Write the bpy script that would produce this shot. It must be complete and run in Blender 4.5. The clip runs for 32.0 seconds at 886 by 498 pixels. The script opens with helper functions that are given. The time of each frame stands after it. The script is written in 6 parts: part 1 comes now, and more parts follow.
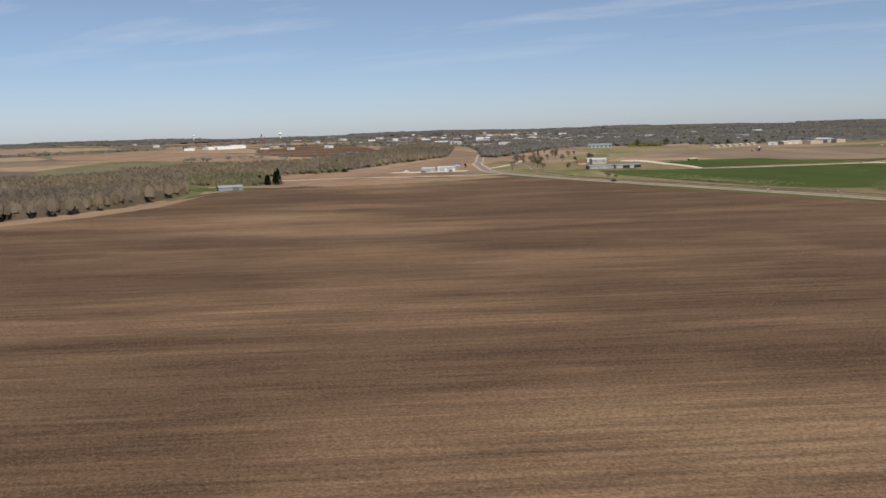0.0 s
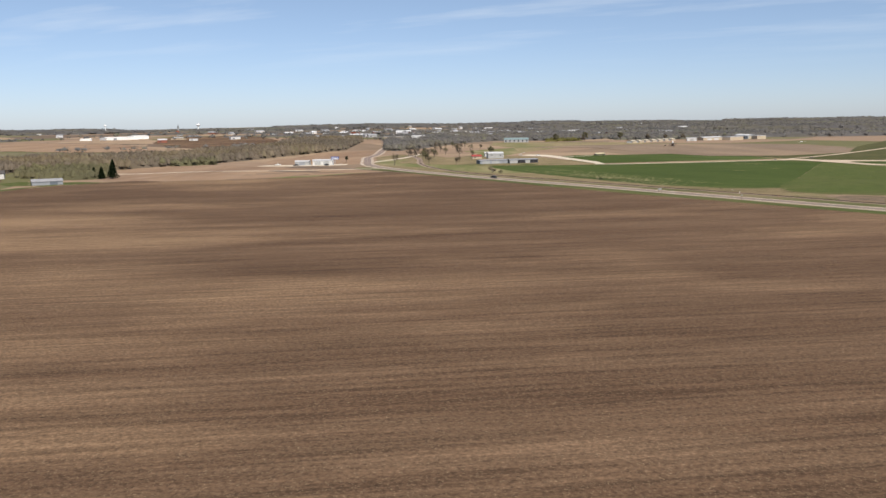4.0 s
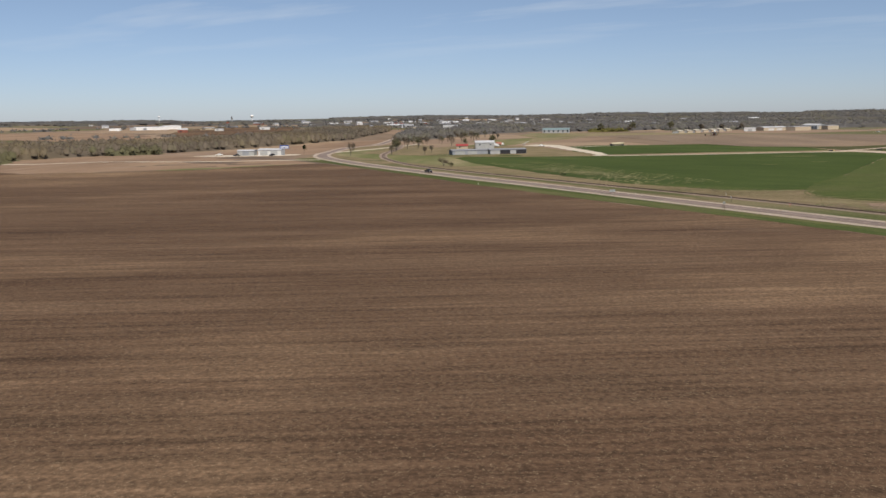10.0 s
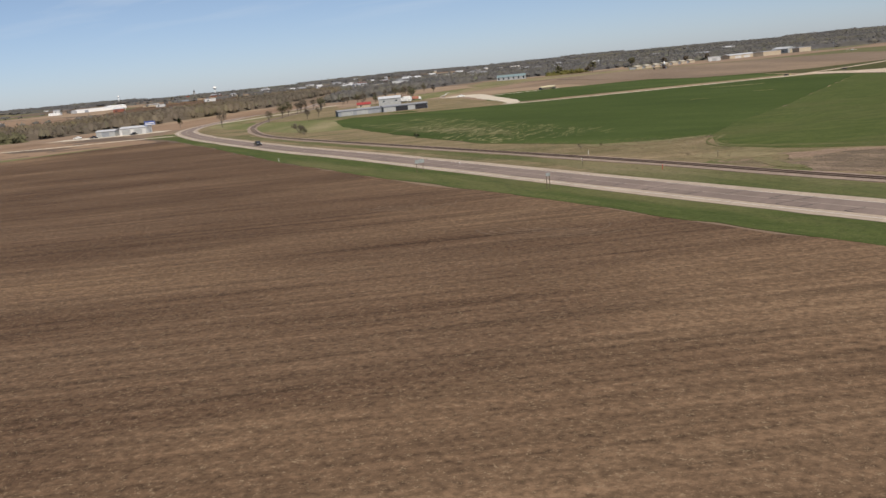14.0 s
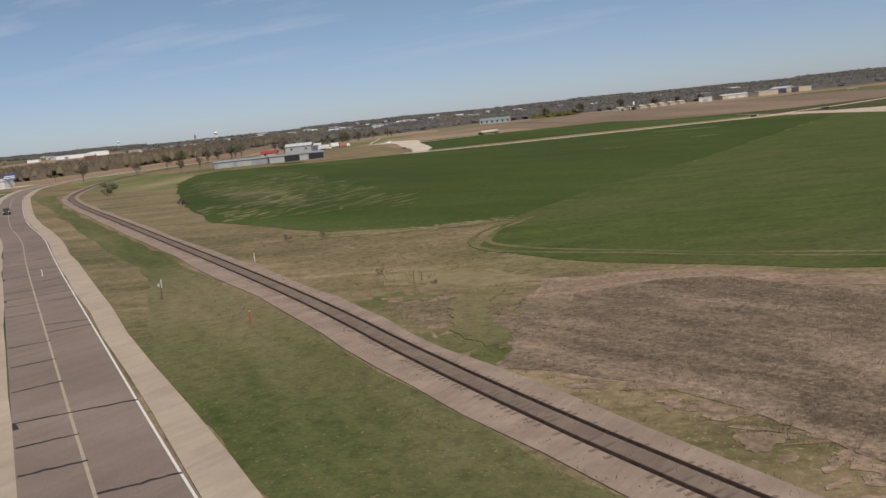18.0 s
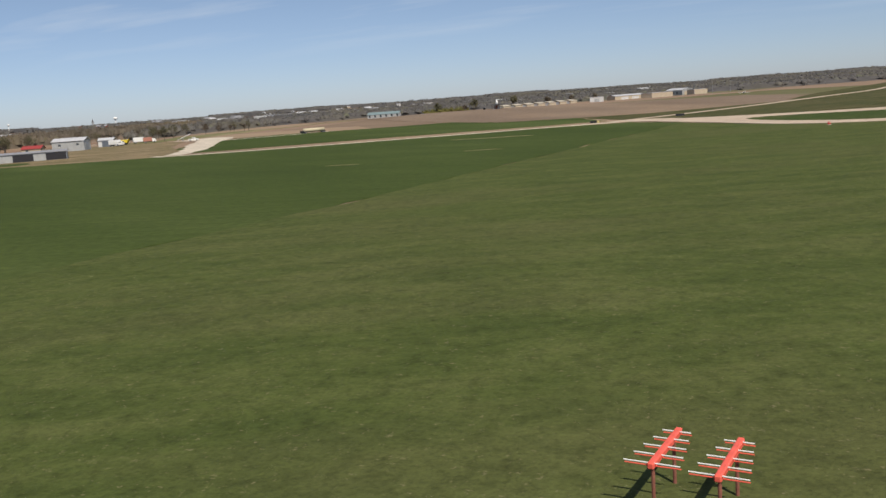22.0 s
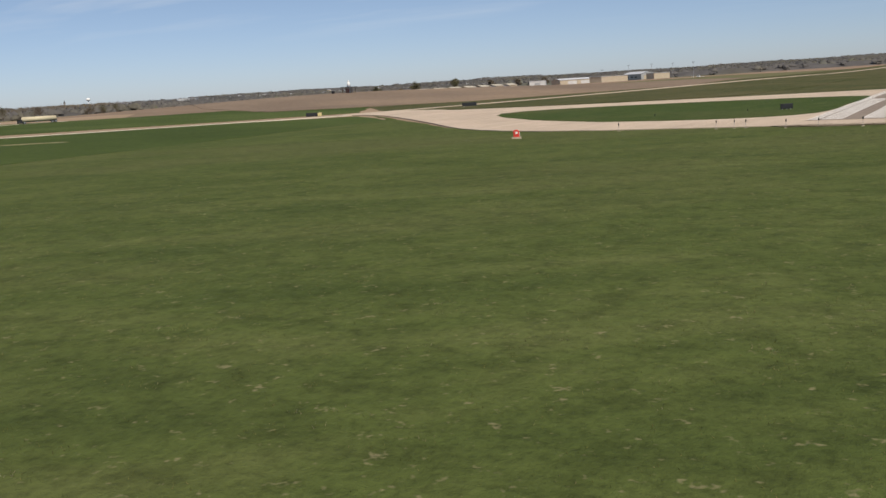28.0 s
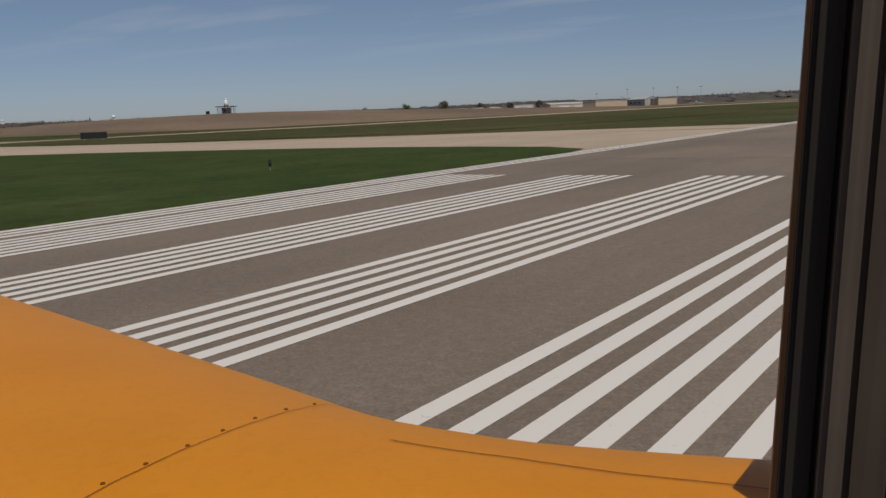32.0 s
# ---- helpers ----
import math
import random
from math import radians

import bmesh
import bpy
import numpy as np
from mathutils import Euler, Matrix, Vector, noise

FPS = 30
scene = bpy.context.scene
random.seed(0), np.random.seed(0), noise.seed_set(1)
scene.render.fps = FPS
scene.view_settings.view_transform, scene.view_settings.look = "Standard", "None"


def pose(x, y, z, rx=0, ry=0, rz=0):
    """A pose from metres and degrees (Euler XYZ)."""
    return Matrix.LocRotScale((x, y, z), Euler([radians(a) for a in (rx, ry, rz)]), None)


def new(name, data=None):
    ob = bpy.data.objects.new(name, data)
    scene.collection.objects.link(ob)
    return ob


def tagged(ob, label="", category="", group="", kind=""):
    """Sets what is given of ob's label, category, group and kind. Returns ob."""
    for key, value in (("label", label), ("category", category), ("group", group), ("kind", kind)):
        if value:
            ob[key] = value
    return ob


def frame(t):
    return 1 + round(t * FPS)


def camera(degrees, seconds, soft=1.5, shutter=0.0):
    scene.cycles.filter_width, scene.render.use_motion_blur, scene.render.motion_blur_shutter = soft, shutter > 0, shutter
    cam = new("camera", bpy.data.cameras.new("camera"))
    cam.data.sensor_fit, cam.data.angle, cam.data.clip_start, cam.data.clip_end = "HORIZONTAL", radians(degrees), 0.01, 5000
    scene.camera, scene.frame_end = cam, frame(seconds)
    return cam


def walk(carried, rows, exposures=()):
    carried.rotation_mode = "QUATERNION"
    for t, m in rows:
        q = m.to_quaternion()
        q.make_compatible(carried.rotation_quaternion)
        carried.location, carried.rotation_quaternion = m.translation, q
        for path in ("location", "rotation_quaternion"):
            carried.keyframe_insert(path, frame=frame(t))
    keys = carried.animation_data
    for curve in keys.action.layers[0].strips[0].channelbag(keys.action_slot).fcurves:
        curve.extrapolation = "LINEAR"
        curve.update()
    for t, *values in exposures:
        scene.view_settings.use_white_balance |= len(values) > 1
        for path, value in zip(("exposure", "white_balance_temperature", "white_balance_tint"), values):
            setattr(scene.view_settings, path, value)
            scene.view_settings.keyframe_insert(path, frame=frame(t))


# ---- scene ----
cam = camera(52.67, 32.0)
# seconds, x, y, z, yaw to the left of the runway heading, pitch, roll
ROWS = [
    (0, 11.62, -867.15, 45.10, 33.87, -7.75, -1.62),
    (0.5, 10.59, -853.15, 44.38, 33.60, -8.17, -1.74),
    (1, 9.58, -839.15, 43.64, 33.35, -8.05, -2.23),
    (1.5, 8.58, -825.12, 42.89, 33.21, -7.34, -3.73),
    (2, 7.60, -811.05, 42.11, 33.39, -6.66, -5.80),
    (2.5, 6.67, -796.93, 41.29, 32.79, -7.12, -4.47),
    (3, 5.79, -782.76, 40.42, 31.38, -7.58, -2.39),
    (3.5, 4.99, -768.56, 39.47, 30.46, -7.67, -2.27),
    (4, 4.29, -754.30, 38.47, 29.86, -8.17, -0.90),
    (4.5, 3.66, -740.01, 37.42, 30.28, -8.86, -0.53),
    (6.5, 1.55, -682.69, 32.98, 32.14, -9.01, -0.11),
    (7, 1.07, -668.49, 32.09, 33.11, -8.14, -1.63),
    (7.5, 0.57, -654.34, 31.31, 34.12, -7.91, -2.35),
    (8, 0.07, -640.24, 30.62, 35.31, -7.92, -1.58),
    (8.5, -0.45, -626.18, 29.98, 36.29, -7.70, -1.81),
    (9, -0.97, -612.09, 29.38, 36.21, -7.43, 0.03),
    (9.5, -1.49, -597.98, 28.76, 35.43, -7.39, 0.56),
    (10, -2.00, -583.84, 28.12, 34.76, -8.50, -0.83),
    (10.5, -2.62, -569.70, 27.44, 34.25, -10.45, 0.57),
    (11, -3.32, -555.53, 26.73, 33.52, -11.75, 2.07),
    (11.5, -4.09, -541.35, 25.99, 33.10, -11.10, -0.43),
    (12, -4.93, -527.09, 25.25, 33.65, -11.36, -3.32),
    (12.5, -5.80, -512.84, 24.49, 34.83, -12.11, -3.80),
    (13, -6.62, -498.58, 23.71, 35.06, -11.94, -5.15),
    (13.5, -7.33, -484.22, 22.94, 35.21, -11.03, -6.55),
    (14, -7.92, -469.81, 22.16, 34.66, -11.31, -5.52),
    (14.5, -8.52, -455.54, 21.28, 33.20, -11.30, -3.78),
    (16.5, -10.29, -399.08, 18.09, 34.01, -12.33, -3.29),
    (17, -10.52, -385.49, 17.15, 33.32, -11.08, -1.67),
    (17.5, -10.70, -372.13, 16.31, 34.55, -9.24, -4.28),
    (18, -10.75, -358.89, 15.65, 35.61, -8.49, -5.82),
    (18.5, -10.57, -345.57, 15.27, 35.29, -9.56, -4.89),
    (19, -10.20, -332.27, 15.09, 34.00, -11.40, -4.43),
    (19.5, -9.87, -319.41, 14.94, 33.17, -12.18, -3.20),
    (20, -9.61, -307.03, 14.69, 32.09, -12.35, -3.23),
    (20.5, -9.38, -294.90, 14.27, 31.43, -12.06, -3.80),
    (21, -9.04, -282.64, 13.75, 31.39, -10.96, -3.97),
    (21.5, -8.61, -270.18, 13.16, 31.23, -9.61, -4.27),
    (22, -8.06, -257.46, 12.50, 30.83, -9.36, -4.07),
    (22.5, -7.42, -244.51, 11.81, 30.82, -9.86, -5.45),
    (23, -6.69, -231.30, 11.10, 31.11, -9.74, -6.03),
    (23.5, -5.90, -217.90, 10.38, 32.08, -9.51, -4.64),
    (24, -5.08, -204.32, 9.68, 32.66, -9.64, -2.76),
    (24.5, -4.27, -190.59, 9.00, 32.52, -9.75, -3.43),
    (25, -3.52, -176.73, 8.37, 32.52, -9.93, -3.29),
    (25.5, -2.83, -162.71, 7.78, 32.45, -10.24, -2.32),
    (26, -2.20, -148.54, 7.24, 32.21, -11.35, -1.65),
    (26.5, -1.69, -134.24, 6.72, 32.24, -11.92, -0.88),
    (28.5, -0.79, -76.05, 4.51, 31.25, -9.76, -3.89),
    (29, -0.78, -61.52, 3.80, 31.38, -9.58, -3.57),
    (29.5, -0.92, -47.05, 3.17, 31.88, -9.40, -3.51),
    (30, -0.98, -32.45, 2.68, 32.44, -8.55, -3.83),
    (30.5, -0.84, -17.67, 2.22, 33.49, -7.74, -4.02),
    (31, -0.89, -3.10, 1.92, 34.42, -7.46, -4.24),
    (31.5, -0.81, 11.31, 1.83, 34.21, -7.86, -3.46),
    (32, -0.58, 25.34, 1.69, 34.00, -8.69, -2.42),
]


def flown(x, y, z, yaw, pitch, roll):
    """The camera's pose from its place and its three angles."""
    return (Matrix.Translation((x, y, z)) @ Matrix.Rotation(radians(yaw), 4, "Z")
            @ Matrix.Rotation(radians(90 + pitch), 4, "X") @ Matrix.Rotation(radians(roll), 4, "Z"))


walk(cam, [(r[0], flown(*r[1:])) for r in ROWS],
     exposures=[(0, 0.0), (1.5, 0.1), (3, 0.2), (4, 0.34), (4.5, 0.34), (6.5, 0.16), (7.5, 0.08), (9, 0.0), (14.5, 0.03), (17, 0.12), (18, -0.22), (19, -0.32), (20.5, -0.2), (22, 0.0), (27, 0.0), (30.3, -0.15), (31.0, -0.5), (32.0, -0.78)])

# ---- world and sun ----
SUN_DIR = Vector((0.62, -0.42, 0.95)).normalized()      # towards the sun: behind the aircraft, to its right
world = bpy.data.worlds.new("sky_world")
scene.world = world
world.use_nodes = True
wn = world.node_tree
sky = wn.nodes.new("ShaderNodeTexSky")
sky.sky_type = "NISHITA"
sky.sun_disc = False
sky.sun_elevation = math.asin(SUN_DIR.z)
sky.sun_rotation = math.atan2(SUN_DIR.x, SUN_DIR.y)
sky.air_density, sky.dust_density, sky.ozone_density, sky.altitude = 0.75, 0.3, 2.6, 250
# thin high cloud, spread on a level sheet far above and fading towards the horizon
tc = wn.nodes.new("ShaderNodeTexCoord")
sep = wn.nodes.new("ShaderNodeSeparateXYZ")
wn.links.new(tc.outputs["Generated"], sep.inputs[0])


def sky_math(op, a, b):
    n = wn.nodes.new("ShaderNodeMath")
    n.operation = op
    for i, v in enumerate((a, b)):
        if isinstance(v, float):
            n.inputs[i].default_value = v
        else:
            wn.links.new(v, n.inputs[i])
    return n.outputs[0]


zz = sky_math("ADD", sky_math("MAXIMUM", sep.outputs[2], 0.0), 0.05)
flat = wn.nodes.new("ShaderNodeCombineXYZ")
wn.links.new(sky_math("DIVIDE", sep.outputs[0], zz), flat.inputs[0])
wn.links.new(sky_math("DIVIDE", sep.outputs[1], zz), flat.inputs[1])
turned = wn.nodes.new("ShaderNodeMapping")
turned.inputs["Rotation"].default_value = (0, 0, radians(-24))
turned.inputs["Scale"].default_value = (0.42, 1.0, 1)
wn.links.new(flat.outputs[0], turned.inputs[0])
veil = wn.nodes.new("ShaderNodeTexNoise")
veil.inputs["Scale"].default_value, veil.inputs["Detail"].default_value, veil.inputs["Roughness"].default_value = 0.8, 6, 0.55
wn.links.new(turned.outputs[0], veil.inputs["Vector"])
dens = wn.nodes.new("ShaderNodeValToRGB")
dens.color_ramp.elements[0].position, dens.color_ramp.elements[1].position = 0.50, 0.74
dens.color_ramp.elements[1].color = (0.75, 0.75, 0.75, 1)
wn.links.new(veil.outputs["Fac"], dens.inputs[0])
fade = wn.nodes.new("ShaderNodeMapRange")
fade.inputs["From Min"].default_value, fade.inputs["From Max"].default_value = 0.05, 0.15
wn.links.new(sep.outputs[2], fade.inputs[0])
tint = wn.nodes.new("ShaderNodeMix")
tint.data_type, tint.blend_type = "RGBA", "MULTIPLY"
tint.inputs[0].default_value = 1.0
wn.links.new(sky.outputs[0], tint.inputs[6])
tint.inputs[7].default_value = (1.10, 1.0, 0.955, 1)
low = wn.nodes.new("ShaderNodeMapRange")
low.inputs["From Min"].default_value, low.inputs["From Max"].default_value = 0.0, 0.16
low.inputs["To Min"].default_value, low.inputs["To Max"].default_value = 1.0, 0.0
wn.links.new(sep.outputs[2], low.inputs[0])
hazy = wn.nodes.new("ShaderNodeMix")
hazy.data_type, hazy.blend_type = "RGBA", "MULTIPLY"
wn.links.new(low.outputs[0], hazy.inputs[0])
wn.links.new(tint.outputs[2], hazy.inputs[6])
hazy.inputs[7].default_value = (0.73, 0.83, 1.06, 1)
cloud = wn.nodes.new("ShaderNodeMix")
cloud.data_type = "RGBA"
wn.links.new(sky_math("MULTIPLY", dens.outputs[0], fade.outputs[0]), cloud.inputs[0])
wn.links.new(hazy.outputs[2], cloud.inputs[6])
cloud.inputs[7].default_value = (8.2, 8.6, 9.0, 1)
wn.links.new(cloud.outputs[2], wn.nodes["Background"].inputs[0])
wn.nodes["Background"].inputs[1].default_value = 0.088
sun = new("sun", bpy.data.lights.new("sun", "SUN"))
sun.data.energy, sun.data.angle, sun.data.color = 4.7, radians(0.6), (1.0, 0.91, 0.79)
sun.matrix_world = SUN_DIR.to_track_quat("Z", "Y").to_matrix().to_4x4()
tagged(sun, kind="structure")

# ---- materials ----


class Nodes:
    """A small helper round a material's node tree."""

    def __init__(self, name, rough=0.9, metal=0.0, spec=0.3):
        self.m = bpy.data.materials.new(name)
        self.m.use_nodes = True
        self.t = self.m.node_tree
        self.b = self.t.nodes["Principled BSDF"]
        self.b.inputs["Roughness"].default_value = rough
        self.b.inputs["Metallic"].default_value = metal
        self.b.inputs["Specular IOR Level"].default_value = spec

    def add(self, kind, **values):
        n = self.t.nodes.new("ShaderNode" + kind)
        for k, v in values.items():
            n.inputs[k].default_value = v
        return n

    def link(self, a, b):
        self.t.links.new(a, b)

    def coords(self, turn=0.0, stretch=(1, 1, 1), world_space=False):
        if world_space:
            src = self.add("NewGeometry").outputs["Position"]
        else:
            src = self.add("TexCoord").outputs["Object"]
        if turn:
            rot = self.add("Mapping")
            rot.inputs["Rotation"].default_value = (0, 0, radians(turn))
            self.link(src, rot.inputs["Vector"])
            src = rot.outputs["Vector"]
        mp = self.add("Mapping")
        mp.inputs["Scale"].default_value = stretch
        self.link(src, mp.inputs["Vector"])
        return mp.outputs["Vector"]

    def noise(self, vec, scale, detail=4.0, rough=0.6):
        n = self.add("TexNoise", Scale=scale, Detail=detail, Roughness=rough)
        self.link(vec, n.inputs["Vector"])
        return n.outputs["Fac"]

    def ramp(self, fac, stops):
        r = self.add("ValToRGB")
        e = r.color_ramp.elements
        while len(e) < len(stops):
            e.new(0.5)
        for el, (p, c) in zip(e, stops):
            el.position, el.color = p, (*c, 1) if len(c) == 3 else c
        self.link(fac, r.inputs["Fac"])
        return r.outputs["Color"]

    def mix(self, a, b, fac, mode="MIX"):
        m = self.t.nodes.new("ShaderNodeMix")
        m.data_type, m.blend_type = "RGBA", mode
        for sock, v in ((m.inputs[6], a), (m.inputs[7], b), (m.inputs[0], fac)):
            if isinstance(v, (int, float)):
                sock.default_value = v
            elif isinstance(v, tuple):
                sock.default_value = (*v, 1)
            else:
                self.link(v, sock)
        return m.outputs[2]

    def colour(self, c):
        self.link(c, self.b.inputs["Base Color"])

    def bump(self, fac, strength=0.4, dist=0.05):
        n = self.add("Bump", Strength=strength, Distance=dist)
        self.link(fac, n.inputs["Height"])
        self.link(n.outputs["Normal"], self.b.inputs["Normal"])


def grey(v):
    return (v, v, v)


def plain(name, c, rough=0.6, metal=0.0, wear=0.15, scale=3.0, spec=0.3):
    """Paint, metal or plastic with slight grime at two scales."""
    k = Nodes(name, rough, metal, spec)
    v = k.coords()
    a, b = k.noise(v, scale, 5), k.noise(v, scale * 9, 3)
    lo = tuple(x * (1 - wear) for x in c)
    hi = tuple(min(1, x * (1 + wear * 0.6)) for x in c)
    base = k.ramp(a, [(0.3, lo), (0.7, hi)])
    k.colour(k.mix(base, k.ramp(b, [(0.35, grey(0.75)), (0.6, grey(1.0))]), wear, "MULTIPLY"))
    k.bump(b, 0.08, 0.01)
    return k.m


def ground_mix(name, cols, big, small, turn=0.0, stretch=(1, 1, 1), patch=None, patch_scale=0.01, grain=0.5, patch_stops=(0.52, 0.66), bump=0.5, rows=None, flecks=None, fleck_amount=0.9):
    """Soil or grass: three colours by noise, grain, and larger patches of another colour; rows: (turn, depth) of streaks; flecks: straw colour."""
    k = Nodes(name, 0.95, 0, 0.1)
    v = k.coords(turn, stretch)
    vp = k.coords()
    a = k.noise(v, big, 6, 0.65)
    b = k.noise(vp, small, 5, 0.7)
    c = k.ramp(a, [(0.28, cols[0]), (0.5, cols[1]), (0.72, cols[2])])
    if patch:
        vs = k.coords(turn, (0.42, 1, 1))
        p = k.noise(vs, patch_scale, 5, 0.55)
        c = k.mix(c, patch, k.ramp(p, [(patch_stops[0], grey(0)), (patch_stops[1], grey(0.85))]))
    c = k.mix(c, k.ramp(b, [(0.3, grey(1 - grain)), (0.7, grey(1.0 + grain * 0.5))]), 0.8, "MULTIPLY")
    if rows:
        rt, depth = rows
        w = k.noise(k.coords(rt, (0.035, 1, 1)), 0.55, 5, 0.7)
        c = k.mix(c, k.ramp(w, [(0.32, grey(1 - depth)), (0.66, grey(1.12))]), 0.85, "MULTIPLY")
        if flecks:
            fl = k.noise(vp, 3.0, 3, 0.8)
            c = k.mix(c, flecks, k.ramp(fl, [(0.57, grey(0)), (0.70, grey(fleck_amount))]))
    k.colour(c)
    k.bump(b, bump, 0.15)
    return k.m


ROAD_TURN = 28.6        # streaks that run with the road
FIELD_TURN = -37.0      # the rows of the big field


def turf(name, dark, mid, light, dry, pale, dry_stops=(0.46, 0.64), turn=0.0, stretch=(1, 1, 1)):
    """Short airfield grass: wide drier stretches, clumps of a few metres, tufts and pale seed heads."""
    k = Nodes(name, 0.95, 0, 0.1)
    v, w = k.coords(), k.coords(turn, stretch)
    wide, mid_n = k.noise(w, 0.035, 5, 0.6), k.noise(w, 0.22, 5, 0.65)
    clump, tuft, seed = k.noise(v, 0.9, 4, 0.65), k.noise(v, 4.0, 4, 0.75), k.noise(v, 2.6, 2, 0.9)
    c = k.ramp(mid_n, [(0.30, dark), (0.50, mid), (0.70, light)])
    c = k.mix(c, dry, k.ramp(wide, [(dry_stops[0], grey(0)), (dry_stops[1], grey(0.8))]))
    c = k.mix(c, k.ramp(clump, [(0.30, grey(0.62)), (0.50, grey(1.0)), (0.72, grey(1.18))]), 0.75, "MULTIPLY")
    c = k.mix(c, k.ramp(tuft, [(0.28, grey(0.55)), (0.50, grey(1.0)), (0.75, grey(1.3))]), 0.75, "MULTIPLY")
    c = k.mix(c, pale, k.ramp(seed, [(0.63, grey(0)), (0.74, grey(0.75))]))
    k.colour(c)
    k.bump(tuft, 0.6, 0.12)
    return k.m


M_SOIL = ground_mix("ploughed_soil", [(0.090, 0.053, 0.032), (0.134, 0.083, 0.051), (0.190, 0.123, 0.077)], 0.05, 1.6, FIELD_TURN,
                    (0.16, 1, 1), (0.325, 0.216, 0.131), 0.011, 0.7, (0.50, 0.70), rows=(FIELD_TURN, 0.55), flecks=(0.31, 0.232, 0.150), fleck_amount=0.65)
M_TILLED = ground_mix("tilled_greyish_soil", [(0.155, 0.115, 0.084), (0.200, 0.150, 0.110), (0.250, 0.190, 0.138)], 0.02, 0.6, 40, (0.3, 1, 1),
                      (0.28, 0.205, 0.14), 0.01, 0.35)
M_SOIL_TAN = ground_mix("tilled_tan_soil", [(0.21, 0.138, 0.092), (0.27, 0.185, 0.124), (0.32, 0.230, 0.152)], 0.02, 0.6, 70, (0.3, 1, 1),
                        (0.17, 0.112, 0.078), 0.006, 0.3)
M_CROP = ground_mix("green_crop", [(0.040, 0.060, 0.013), (0.053, 0.076, 0.017), (0.070, 0.093, 0.025)], 0.03, 0.9, 15, (0.4, 1, 1),
                    (0.088, 0.114, 0.034), 0.012, 0.4, rows=(-20, 0.18))
M_MOWN = turf("mown_grass", (0.049, 0.067, 0.017), (0.068, 0.087, 0.023), (0.091, 0.106, 0.033), (0.098, 0.098, 0.039), (0.185, 0.168, 0.088), (0.48, 0.74), -34, (0.45, 1, 1))
M_INFIELD = turf("dull_infield_grass", (0.042, 0.049, 0.016), (0.058, 0.064, 0.022), (0.078, 0.080, 0.031), (0.105, 0.092, 0.044), (0.15, 0.135, 0.07), (0.42, 0.64))
M_LAWN = turf("airfield_grass", (0.034, 0.056, 0.012), (0.046, 0.069, 0.016), (0.062, 0.082, 0.023), (0.078, 0.086, 0.030), (0.13, 0.125, 0.06), (0.5, 0.72))
M_EARTH = ground_mix("bare_pinkish_earth", [(0.215, 0.152, 0.108), (0.290, 0.208, 0.150), (0.355, 0.262, 0.192)], 0.4, 2.0, -20, (0.5, 1, 1), (0.17, 0.145, 0.085), 0.10, 0.6, rows=(-30, 0.25))
M_VERGE = turf("verge_grass", (0.050, 0.067, 0.018), (0.067, 0.085, 0.024), (0.094, 0.104, 0.036), (0.165, 0.140, 0.070), (0.21, 0.18, 0.10), (0.50, 0.70), ROAD_TURN, (0.22, 1.3, 1))
M_RAILSIDE = turf("railside_grass", (0.058, 0.074, 0.022), (0.085, 0.096, 0.034), (0.120, 0.116, 0.050), (0.200, 0.165, 0.095), (0.27, 0.225, 0.135), (0.40, 0.62), ROAD_TURN, (0.3, 1.2, 1))
M_ROUGH = ground_mix("rough_dry_grass", [(0.118, 0.108, 0.048), (0.218, 0.172, 0.098), (0.325, 0.245, 0.152)], 0.09, 1.1, -ROAD_TURN, (0.5, 1, 1),
                     (0.096, 0.104, 0.040), 0.030, 0.5, (0.52, 0.68), rows=(-ROAD_TURN, 0.3), flecks=(0.38, 0.305, 0.195), fleck_amount=0.6)
M_MEADOW = ground_mix("yellowed_meadow", [(0.175, 0.150, 0.078), (0.235, 0.195, 0.110), (0.290, 0.238, 0.140)], 0.03, 0.5, 60, (0.4, 1, 1),
                      (0.140, 0.148, 0.060), 0.010, 0.35)
M_PASTURE = ground_mix("dry_pasture", [(0.098, 0.118, 0.040), (0.155, 0.156, 0.066), (0.235, 0.205, 0.112)], 0.035, 0.5, 60, (0.3, 1, 1),
                       (0.285, 0.240, 0.140), 0.020, 0.35, (0.54, 0.68))
M_SCRUB = ground_mix("bare_scrub_soil", [(0.112, 0.088, 0.062), (0.185, 0.140, 0.101), (0.290, 0.216, 0.157)], 0.34, 2.4, 15, (0.5, 1, 1),
                     (0.33, 0.242, 0.178), 0.14, 0.7, (0.51, 0.66), rows=(15, 0.3), flecks=(0.34, 0.27, 0.19), fleck_amount=0.7)
M_SWALE = turf("swale_grass", (0.066, 0.079, 0.026), (0.092, 0.103, 0.037), (0.135, 0.132, 0.055), (0.195, 0.160, 0.090), (0.25, 0.205, 0.125), (0.46, 0.62))
M_STREAK = ground_mix("pale_thin_crop", [(0.17, 0.165, 0.075), (0.27, 0.245, 0.130), (0.38, 0.335, 0.205)], 0.3, 1.5, 0, (1, 1, 1), None, 0.01, 0.5)
M_MARK = ground_mix("raked_pale_soil", [(0.13, 0.090, 0.062), (0.175, 0.125, 0.088), (0.23, 0.17, 0.12)], 0.8, 2.5, 0, (1, 1, 1), (0.11, 0.075, 0.05), 0.5, 0.6)
M_TRACK = ground_mix("worn_wheel_track", [(0.088, 0.100, 0.034), (0.125, 0.125, 0.052), (0.190, 0.168, 0.088)], 0.35, 1.7, 0, (1, 1, 1), (0.21, 0.18, 0.10), 0.12, 0.5)
